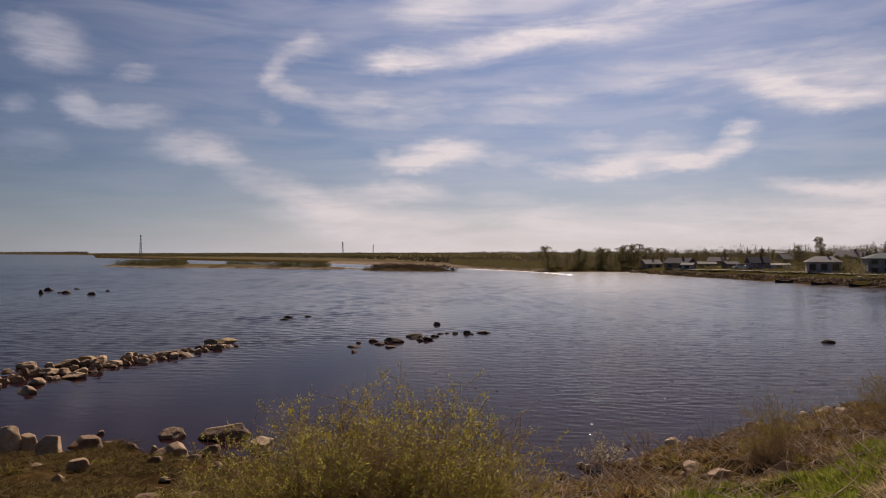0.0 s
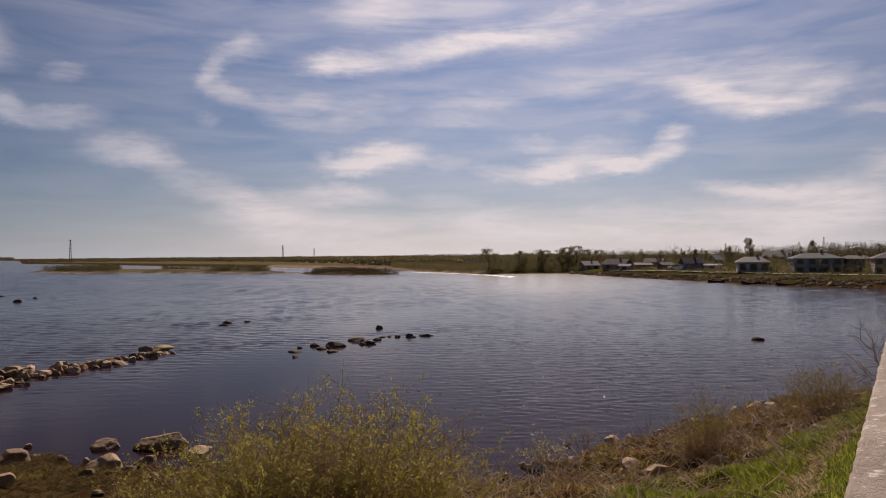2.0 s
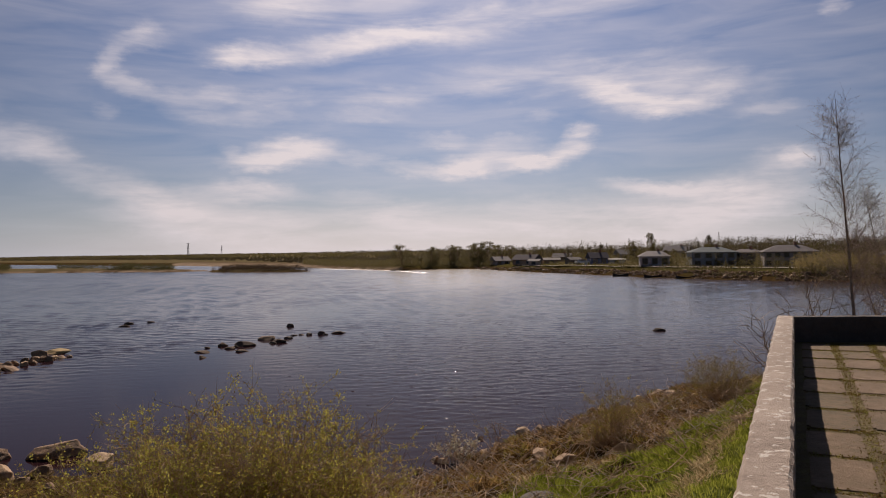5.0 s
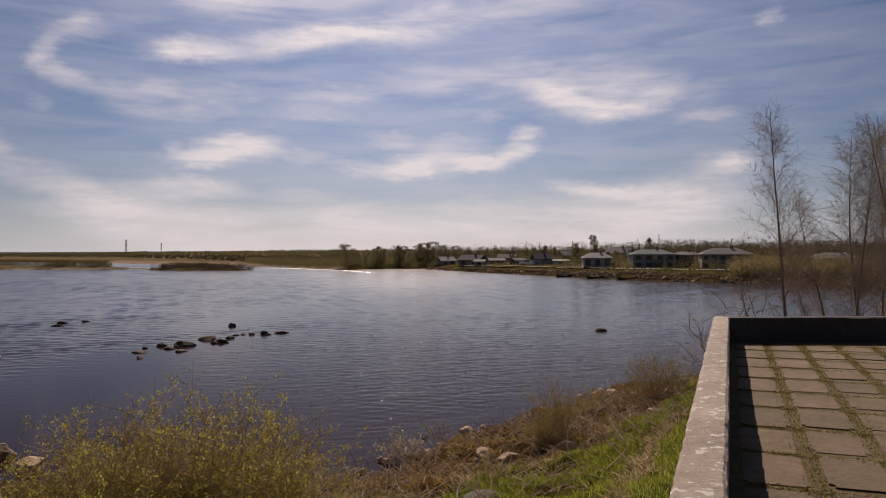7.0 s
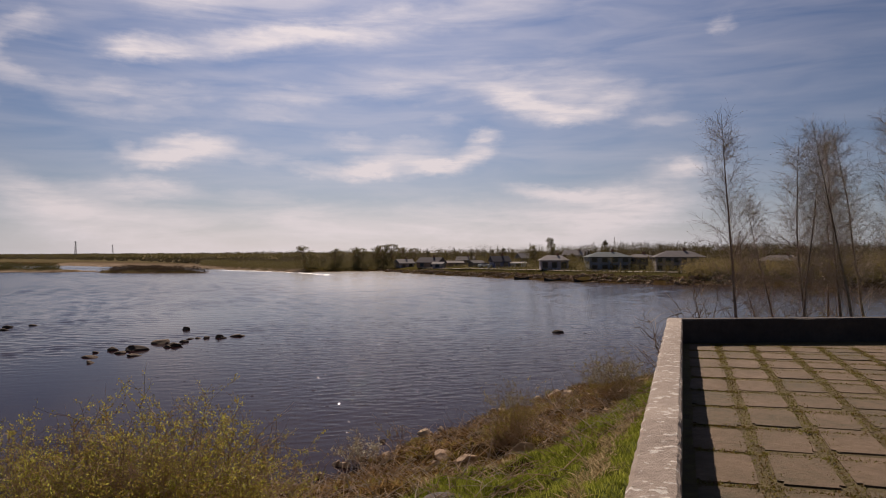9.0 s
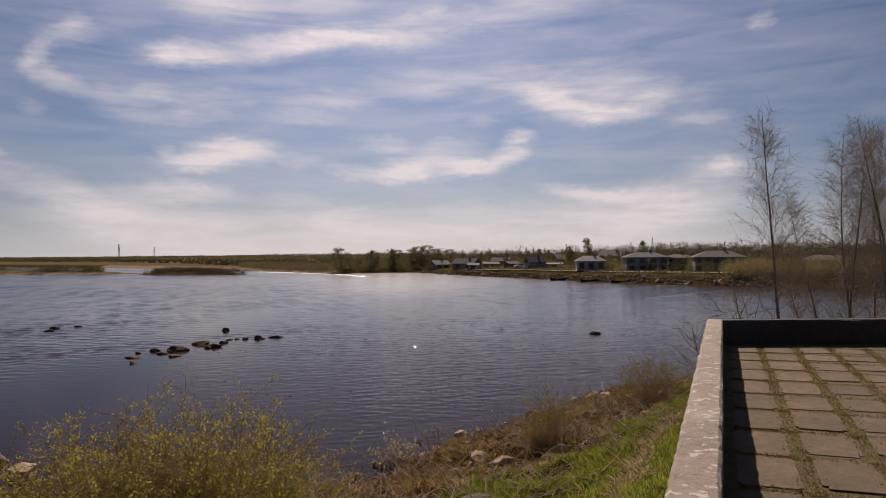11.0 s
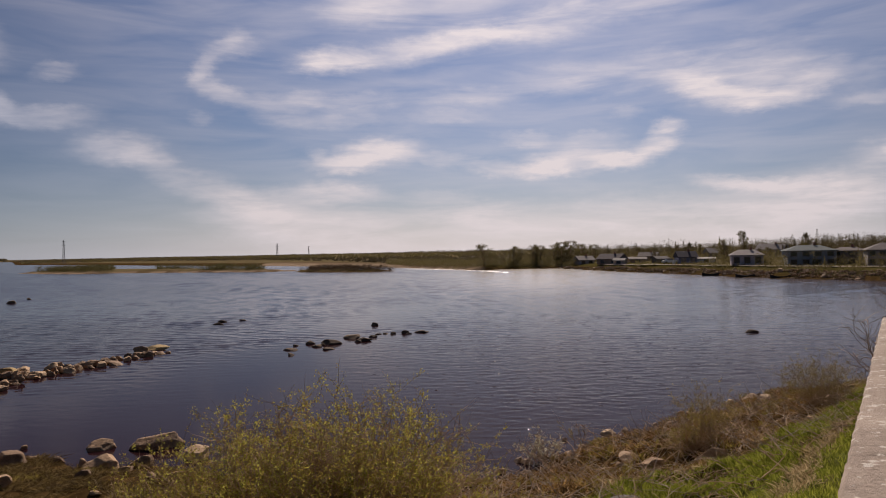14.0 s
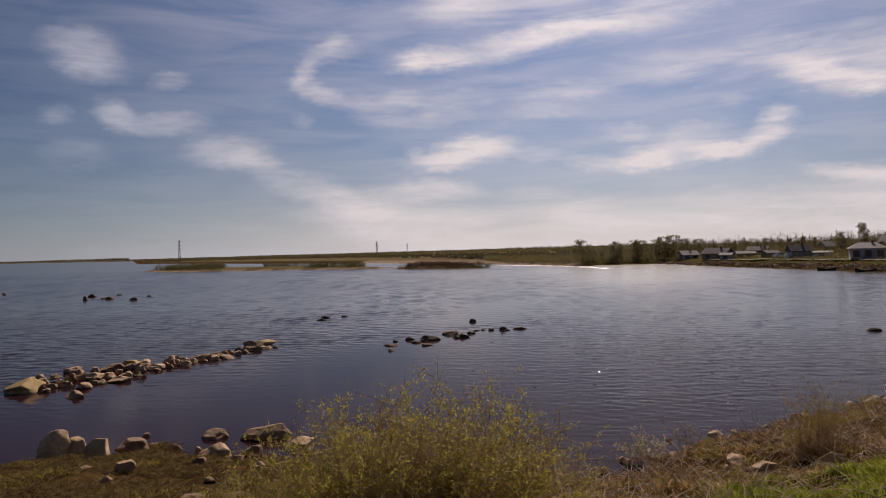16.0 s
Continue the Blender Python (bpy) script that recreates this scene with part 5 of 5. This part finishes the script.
shore_dist = lambda az: np.interp(az, [-25, -12, 0, 6, 10, 14, 18, 22, 27, 35, 48], [960, 640, 330, 250, 246, 250, 222, 190, 160, 140, 124])
thicket("village_scrub", 900, (14.5, 50), lambda az, r: shore_dist(az) * r.uniform(1.10, 1.5), lambda az, r: r.uniform(1.0, 3.4), 0.25, 61, M_SCRUB, "olive-brown scrub and gardens among the houses", 110, 0.1)
thicket("bank_weeds", 700, (14.5, 50), lambda az, r: shore_dist(az) * r.uniform(1.015, 1.10), lambda az, r: r.uniform(0.35, 0.9), 0.22, 68, M_SCRUB, "brown weeds and low scrub on the village bank", 26)
thicket("ridge_woods", 1250, (12, 52), lambda az, r: shore_dist(az) * r.uniform(1.5, 2.5), lambda az, r: (r.uniform(2.2, 4.6) + (1.2 if r.random() < 0.15 else 0.0)) * float(np.interp(az, [13, 16, 30, 40], [1.0, 1.35, 1.3, 1.05])), 0.40, 62, M_WOODS, "mixed dark woods along the ridge behind the village", 240, 0.25)
thicket("waterside_thicket", 700, (36.8, 52), lambda az, r: 146 + r.uniform(2, 14), lambda az, r: r.uniform(1.6, 3.4) + max(0, az - 44) * 0.4, 0.26, 66, M_BAYSCRUB, "brown-olive thicket of young trees along the bay", 90)
thicket("shore_scrub", 1300, (0.5, 15), lambda az, r: shore_dist(az) * r.uniform(0.975, 1.2) + 3, lambda az, r: r.uniform(1.0, 2.8), 0.34, 63, M_SCRUB, "low willow scrub along the far shore", 60)
thicket("distant_woods", 2600, (-24.5, 14), lambda az, r: shore_dist(az) * r.uniform(1.04, 1.6) + 30, lambda az, r: r.uniform(1.0, 2.2) * float(np.interp(az, [-24, -9, -7, -1, 2, 14], [0.95, 0.95, 0.4, 0.4, 0.9, 1.3])) * (1.7 if r.random() < 0.07 else 1.0) * max(0.25, 0.9 + 1.1 * noise.noise(Vector((az * 0.8, 4.0, 0)))), 0.8, 64, M_WOODS, "distant flat line of scrub and small trees", 40, 0.3)
thicket("distant_woods", 3600, (-46, -25.8), lambda az, r: float(np.interp(az, [-46, -33, -26.5, -25.8], [4700, 4150, 2600, 2300])) * r.uniform(1.02, 1.08), lambda az, r: r.uniform(4, 9), 2.4, 65, M_WOODS, "hazy woods on the far horizon", 16)
thicket("distant_woods", 1700, (-25, 15), lambda az, r: float(np.interp(az, [-25, -12, 0, 15], [1000, 760, 560, 420])) + 900 * r.random() ** 1.5, lambda az, r: r.uniform(1.2, 2.8), 1.3, 69, M_SCRUB, "low scrub and young woods on the flats behind the far shore", 24, 0.2)
thicket("distant_woods", 2600, (-26, 14), lambda az, r: r.uniform(1500, 2400), lambda az, r: r.uniform(2.0, 4.2) * float(np.interp(az, [-26, -8, -2, 8, 14], [0.8, 0.8, 1.0, 1.9, 2.2])) * max(0.3, 0.9 + 0.8 * noise.noise(Vector((az * 0.5, 9.0, 0)))), 1.6, 67, M_WOODS, "hazy belt of woods on the horizon", 22)


def bank_scrub(name, outline, count, high, seed, label, inset=6.0):
    s = Sticks(seed)
    r = s.r
    xs, ys = [p[0] for p in outline], [p[1] for p in outline]
    while count:
        x, y = r.uniform(min(xs), max(xs)), r.uniform(min(ys), max(ys))
        d = float(land_depth(np.array([x]), np.array([y]), outline)[0])
        if d < inset:
            continue
        az = math.degrees(math.atan2(x, y))
        if noise.noise(Vector((x * 0.03, y * 0.03, seed))) < -0.25 or (outline is SANDBANK and (-19.3 < az < -16.4 or az > -8.9)):
            count -= 1
            continue
        g = ground_at(x, y)
        h = high * r.uniform(0.5, 1.3)
        for k in range(26):
            s.leaf(Vector((x + r.gauss(0, h * 0.4), y + r.gauss(0, h * 0.4), g + h * r.random() ** 1.4)), 0.2 * h * r.uniform(0.5, 1.4), 0.7)
        count -= 1
    tagged(part(name, (s.lv, s.lf), M_BANKSCRUB if outline is SANDBANK else M_ISLET, label=label), category="bushes", kind="stuff")


bank_scrub("sandbank_scrub", SANDBANK, 1900, 1.75, 71, "olive willow scrub on the sandbank", 7.0)
bank_scrub("islet_scrub", ISLET, 700, 1.15, 72, "brown scrub on the rocky islet", 1.0)


def house(az, dist, wide, deep, eaves, ridge, wall_col, roof_col, label, turn=0.0, hip=True, windows=3, storeys=1, chimney=True):
    """A small house: walls with set-in windows, a roof with eaves, a chimney."""
    x, y = polar(az, dist)
    g = ground_at(x, y) - 0.2
    root = thing("house", (x, y, g), label, "house", "houses of the village", turn - az)
    wall_m = material("painted_boards", [tuple(c * 1.5 for c in wall_col), tuple(c * 2.0 for c in wall_col)], 0.8, 0.8, 0.3, 6)
    roof_m = material("roofing_sheet", [tuple(c * 0.6 for c in roof_col), tuple(c * 0.85 for c in roof_col)], 0.6, 0.95, 0.3, 5, specular=0.1)
    e = eaves + 0.2
    w2, d2 = wide / 2, deep / 2
    wall = part("wall", box(-w2, -d2, 0, w2, d2, e), wall_m, root)
    o = 0.35
    inset = min(d2, w2 * 0.6) if hip else 0.0
    lo = [(-w2 - o, -d2 - o, e), (w2 + o, -d2 - o, e), (w2 + o, d2 + o, e), (-w2 - o, d2 + o, e)]
    hi = [(-w2 - o + inset, 0, ridge + 0.2), (w2 + o - inset, 0, ridge + 0.2)]
    base = [(a, b, c - 0.12) for a, b, c in lo]
    roof = part("roof", (lo + hi + base, [(0, 1, 5, 4), (2, 3, 4, 5), (1, 2, 5), (3, 0, 4), (6, 7, 1, 0), (7, 8, 2, 1), (8, 9, 3, 2), (9, 6, 0, 3), (9, 8, 7, 6)]), roof_m, root)
    if chimney:
        part("chimney", box(w2 * 0.2, -0.3, ridge - 0.5, w2 * 0.2 + 0.5, 0.2, ridge + 0.8, 0.03), M_BRICKC, roof)
    for st in range(storeys):
        zc = e * (st + 0.55) / storeys
        hw = min(0.55, wide / windows * 0.26)
        hh = min(0.65, e / storeys * 0.26)
        for i in range(windows):
            cx = -w2 + wide * (i + 0.5) / windows
            win = part("window", box(cx - hw - 0.12, -d2 - 0.05, zc - hh - 0.12, cx + hw + 0.12, -d2 + 0.02, zc + hh + 0.12), M_TRIM, root)
            part("pane", box(cx - hw, -d2 - 0.065, zc - hh, cx + hw, -d2 - 0.02, zc + hh), M_GLASS, win)
    return root


GREY, BLUE, BROWN, DARKW = (0.26, 0.22, 0.20), (0.14, 0.14, 0.19), (0.2, 0.14, 0.10), (0.12, 0.10, 0.09)
house(15.62, 246, 5.0, 6, 1.34, 2.68, GREY, (0.34, 0.31, 0.30), "small grey wooden house with pale metal roof", 20, False, 2)
house(17.72, 228, 7.0, 6, 1.48, 3.02, BROWN, (0.16, 0.14, 0.15), "brown log house with dark gabled roof", -25, False, 2)
house(19.52, 232, 5.0, 4, 1.13, 1.79, BROWN, (0.36, 0.33, 0.31), "low brown shed with pale roof", 10, False, 1, chimney=False)
house(23.02, 205, 4.6, 5, 1.62, 3.16, BLUE, (0.10, 0.09, 0.11), "small dark blue wooden house with steep roof", 15, False, 2)
house(24.42, 206, 4.2, 3.5, 1.06, 1.44, (0.45, 0.43, 0.41), (0.5, 0.48, 0.46), "low white shed with flat roof", 5, False, 1, chimney=False)
house(27.17, 180, 6.6, 6, 2.28, 3.47, (0.24, 0.22, 0.24), (0.40, 0.37, 0.36), "grey house with pale hipped roof", 4, True, 3)
house(31.17, 174, 9.2, 8, 3.04, 4.12, (0.16, 0.17, 0.18), (0.17, 0.20, 0.21), "large grey-green two-storey house with hipped roof", 10, True, 4, 2)
house(33.62, 176, 5.4, 7, 2.78, 3.47, (0.13, 0.11, 0.11), (0.18, 0.16, 0.16), "dark brown wooden house with low roof", -12, True, 2, 2)
house(36.32, 168, 10.0, 7, 2.95, 4.28, (0.17, 0.15, 0.15), (0.22, 0.20, 0.20), "long dark two-storey house with grey roof", 8, True, 6, 2)
house(43.32, 165, 9.0, 7, 2.25, 3.29, DARKW, (0.2, 0.18, 0.18), "dark house half hidden behind birches", 5, True, 4, 2)

house(20.4, 262, 6.0, 5, 1.6, 2.9, BROWN, (0.3, 0.27, 0.26), "brown log house with greyish roof behind gardens", -10, False, 2)
house(25.2, 238, 6.5, 5, 1.9, 3.4, DARKW, (0.34, 0.32, 0.31), "dark wooden house with pale roof behind trees", 25, False, 2)
house(28.9, 236, 7.5, 5, 2.2, 3.8, GREY, (0.36, 0.33, 0.32), "grey wooden house with pale metal roof up the slope", -20, False, 3)
house(21.2, 215, 3.4, 3, 1.2, 1.9, DARKW, (0.26, 0.24, 0.23), "low dark garden shed", 30, False, 1, chimney=False)
house(18.3, 219, 3.0, 3, 1.2, 1.8, GREY, (0.42, 0.4, 0.38), "small grey shed with light roof", -15, False, 1, chimney=False)


def spot_barrel(az, dist):
    """A white plastic barrel with hoops and a rim, added for an unidentified bright spot."""
    x, y = polar(az, dist)
    bm = bmesh.new()
    rings = [(0.0, 0.36), (0.12, 0.40), (0.45, 0.44), (0.5, 0.46), (0.55, 0.44), (0.9, 0.42), (1.0, 0.38), (1.05, 0.40), (1.1, 0.36)]
    loops = [[bm.verts.new((w * math.cos(k * math.pi / 8), w * math.sin(k * math.pi / 8), h)) for k in range(16)] for h, w in rings]
    for lo, hi in zip(loops, loops[1:]):
        for k in range(16):
            bm.faces.new((lo[k], lo[(k + 1) % 16], hi[(k + 1) % 16], hi[k]))
    bm.faces.new(loops[-1])
    ob = part("spot_barrel", bm, M_WHITE, label="white barrel added for a bright spot beside the blue house")
    tagged(ob, category="barrel")
    ob.location = (x, y, ground_at(x, y) - 0.03)


spot_barrel(22.2, 199)


def mast(az, dist, high, wide, label):
    """A lattice mast: four legs, cross braces, short cross arms."""
    x, y = polar(az, dist)
    root = thing("lattice_mast", (x, y, ground_at(x, y) - 0.5), label, "mast", "masts on the far shore", -az)
    s = Sticks(3)
    levels = 9
    def leg(i, t):
        w = wide * (1 - 0.75 * t) / 2
        return Vector((w * (1 if i in (0, 1) else -1), w * (1 if i in (1, 2) else -1), high * t))
    for i in range(4):
        one = Sticks(1)
        one.tube([leg(i, 0), leg(i, 0.5), leg(i, 1)], wide * 0.13, wide * 0.10)
        part("leg", (one.v, one.f), M_STEEL, root)
    for k in range(levels):
        for i in range(4):
            s.tube([leg(i, k / levels), leg((i + 1) % 4, (k + 1) / levels)], wide * 0.07, wide * 0.07, 3)
    part("bracing", (s.v, s.f), M_STEEL, root)
    for t in (0.62, 0.78, 0.95):
        part("cross_arm", box(-wide * 0.7, -wide * 0.08, high * t, wide * 0.7, wide * 0.08, high * t + wide * 0.12), M_STEEL, root)


mast(-22.4, 900, 25.5, 2.6, "lattice mast standing over the sandbank")
mast(-7.85, 900, 17.5, 2.4, "slim lattice mast on the far shore")
mast(-5.5, 1200, 16.5, 2.2, "distant slim mast on the horizon")


def boat(az, dist, length, turn, label):
    """A small tarred rowing boat with raised ends and thwarts."""
    x, y = polar(az, dist)
    root = thing("rowing_boat", (x, y, max(0.02, ground_at(x, y)) - 0.06), label, "boat", "boats on the far shore", turn - az)
    n, verts, faces = 10, [], []
    for i in range(n + 1):
        t = i / n
        w = 0.62 * math.sin(math.pi * (0.06 + 0.88 * t)) ** 0.7
        sheer = 0.42 + 0.35 * (2 * t - 1) ** 2
        xx = (t - 0.5) * length
        for yy, zz in ((-w, sheer), (-w * 0.7, 0.12), (0, 0), (w * 0.7, 0.12), (w, sheer), (w * 0.9, sheer), (0, 0.1), (-w * 0.9, sheer)):
            verts.append((xx, yy, zz))
    for i in range(n):
        for j in range(8):
            a, b = i * 8 + j, i * 8 + (j + 1) % 8
            faces.append((a, b, b + 8, a + 8))
    faces += [tuple(range(7, -1, -1)), tuple(n * 8 + j for j in range(8))]
    part("hull", (verts, faces), M_TAR, root)
    for t in (-0.2, 0.15):
        part("thwart", box(t * length - 0.1, -0.5, 0.34, t * length + 0.1, 0.5, 0.38), M_DRIFT, root)


boat(24.72, 167, 3.4, 5, "dark rowing boat moored at the far shore")
boat(27.07, 158.5, 3.6, -6, "dark rowing boat drawn up on the far shore")
boat(29.42, 153, 3.8, 8, "long dark rowing boat at the far shore")

# stone revetment along the far village shore
rev_rng = random.Random(88)


def revetment_spot():
    az = rev_rng.uniform(13.5, 47)
    dist = float(np.interp(az, [13.5, 16.2, 18, 20, 24.5, 29, 33, 36.5, 40, 47.5], [246, 219, 206, 192, 171, 154, 147, 144, 143.5, 147]))
    return polar(az, dist + rev_rng.uniform(-0.6, 5.0))


for _ in range(80):
    x, y = revetment_spot()
    w = rev_rng.uniform(0.45, 0.95)
    set_rock(DRY, x, y, w, w * rev_rng.uniform(0.4, 0.7), "stone of the revetment along the village shore", "stones of the far revetment")
pebble = bmesh.new()
bmesh.ops.create_icosphere(pebble, subdivisions=1, radius=0.6)
pebble.verts.index_update()
stone_v, stone_f = np.array([v.co[:] for v in pebble.verts]), np.array([[v.index for v in f.verts] for f in pebble.faces])
pebble.free()
rub_v, rub_f = [], []
for i in range(3000):
    x, y = revetment_spot()
    w = rev_rng.uniform(0.2, 0.55)
    m = pose(x, y, max(0, ground_at(x, y)) + 0.05, rev_rng.uniform(0, 90), rev_rng.uniform(0, 90), rev_rng.uniform(0, 360)) @ Matrix.Diagonal((w, w * 0.8, w * 0.6, 1))
    rub_v.append(stone_v @ np.array(m.to_3x3()).T + np.array(m.translation))
    rub_f.append(stone_f + len(stone_v) * i)
rubble = (np.concatenate(rub_v).tolist(), np.concatenate(rub_f).tolist())
tagged(part("revetment_rubble", rubble, M_BOULDER, label="small grey-brown stones of the village revetment"), category="stones", kind="stuff")


def parked_car(az, dist, turn, colour, label):
    """A small car at the roadside: body, cabin glass, wheels."""
    x, y = polar(az, dist)
    root = thing("car", (x, y, ground_at(x, y)), label, "car", "", turn - az)
    body = box(-2.0, -0.8, 0.32, 2.0, 0.8, 0.92, 0.14)
    part("body", body, colour, root)
    cab = box(-1.15, -0.72, 0.9, 0.95, 0.72, 1.42, 0.1)
    for v in cab.verts:
        if v.co.z > 1.2:
            v.co.x *= 0.78
    part("cabin", cab, M_GLASS, root)
    for wx in (-1.25, 1.25):
        for wy in (-0.78, 0.78):
            bm = bmesh.new()
            bmesh.ops.create_cone(bm, cap_ends=True, segments=16, radius1=0.32, radius2=0.32, depth=0.2)
            bmesh.ops.transform(bm, matrix=pose(wx, wy, 0.32, 90, 0, 0), verts=bm.verts)
            part("wheel", bm, M_TAR, root)


parked_car(21.9, 203, 20, M_WHITE, "small white car parked beside the village road")

# the pale gravel road behind the revetment
road_v, road_f = [], []
for i in range(60):
    az = 17 + 31 * i / 59
    dist = float(np.interp(az, [13.5, 16.2, 18, 20, 24.5, 29, 33, 36.5, 40, 48], [246, 222, 209, 195, 174, 157.5, 150, 147, 147, 150])) + 7
    for d in (0, 3.4):
        x, y = polar(az, dist + d)
        road_v.append((x, y, max(ground_at(x, y), ground_at(*polar(az, dist + 3.4 - d))) + 0.12))
    if i:
        k = 2 * i
        road_f.append((k - 2, k, k + 1, k - 1))
M_ROAD = material("gravel_road", [(0.26, 0.21, 0.16), (0.38, 0.32, 0.25), (0.45, 0.39, 0.31)], 0.4, 0.95, 0.4, 5, spread="world")
tagged(part("road", (road_v, road_f), M_ROAD, label="pale gravel road along the village shore"), category="road", kind="structure")

SLAB_U0, SLAB_V0, SLAB_PU, SLAB_PV, SLAB_SKEW = -0.55, 0.30, 0.875, 0.515, 0.10


# ---- paving slabs, moss cushions and blades in their joints ----
slab_meshes = []
for s in range(6):
    bm = box(-0.5, -0.5, -0.5, 0.5, 0.5, 0.5)
    r = random.Random(40 + s)
    bmesh.ops.bevel(bm, geom=[e for e in bm.edges if abs(e.verts[0].co.z - e.verts[1].co.z) > 0.5], offset=0.05 + 0.05 * r.random(), segments=2, affect="EDGES")
    for v in bm.verts:
        v.co.x += r.uniform(-0.018, 0.018)
        v.co.y += r.uniform(-0.018, 0.018)
    me = bpy.data.meshes.new("slab")
    bm.to_mesh(me)
    bm.free()
    me.materials.append(M_SLAB)
    slab_meshes.append(me)
rng = random.Random(11)
FAR_SLOPE = (FAR_RUN[0] * ALONG[0] + FAR_RUN[1] * ALONG[1]) / (FAR_RUN[0] * ASIDE[0] + FAR_RUN[1] * ASIDE[1])
for row in range(20):
    for col in range(15):
        u, v = SLAB_U0 - row * SLAB_PU + SLAB_SKEW * col, SLAB_V0 + col * SLAB_PV
        if u > FAR_SLOPE * v - 0.45:
            continue
        ob = new("slab", slab_meshes[rng.randrange(6)])
        p = terrace_point(u + rng.uniform(-0.02, 0.02), v + rng.uniform(-0.012, 0.012), FLOOR_Z + rng.uniform(-0.003, 0.004))
        ob.matrix_world = pose(*p, rng.uniform(-0.12, 0.12), rng.uniform(-0.12, 0.12), -36.68 + rng.uniform(-1.3, 1.3)) @ Matrix.Diagonal((SLAB_PV * 0.78, SLAB_PU * 0.88, 0.06, 1))
        ob.parent = terrace
moss = Sticks(21)
for _ in range(130000):
    if moss.r.random() < 0.55:
        v = SLAB_V0 + (moss.r.randrange(15) + 0.5) * SLAB_PV + moss.r.gauss(0, 0.05)
        u = -moss.r.uniform(0, 1) ** 1.3 * 11.0
    else:
        u = SLAB_U0 + (0.5 - moss.r.randrange(14)) * SLAB_PU + moss.r.gauss(0, 0.03)
        v = moss.r.uniform(0.1, 6.0)
    if u > FAR_SLOPE * v - 0.02:
        continue
    moss.leaf(terrace_point(u, v, FLOOR_Z + 0.018 + moss.r.uniform(0.0, 0.015)), moss.r.uniform(0.010, 0.028), 0.4)
tagged(part("joint_moss", (moss.lv, moss.lf), M_MOSSLEAF, terrace, "moss and short grass in the joints"), kind="stuff")
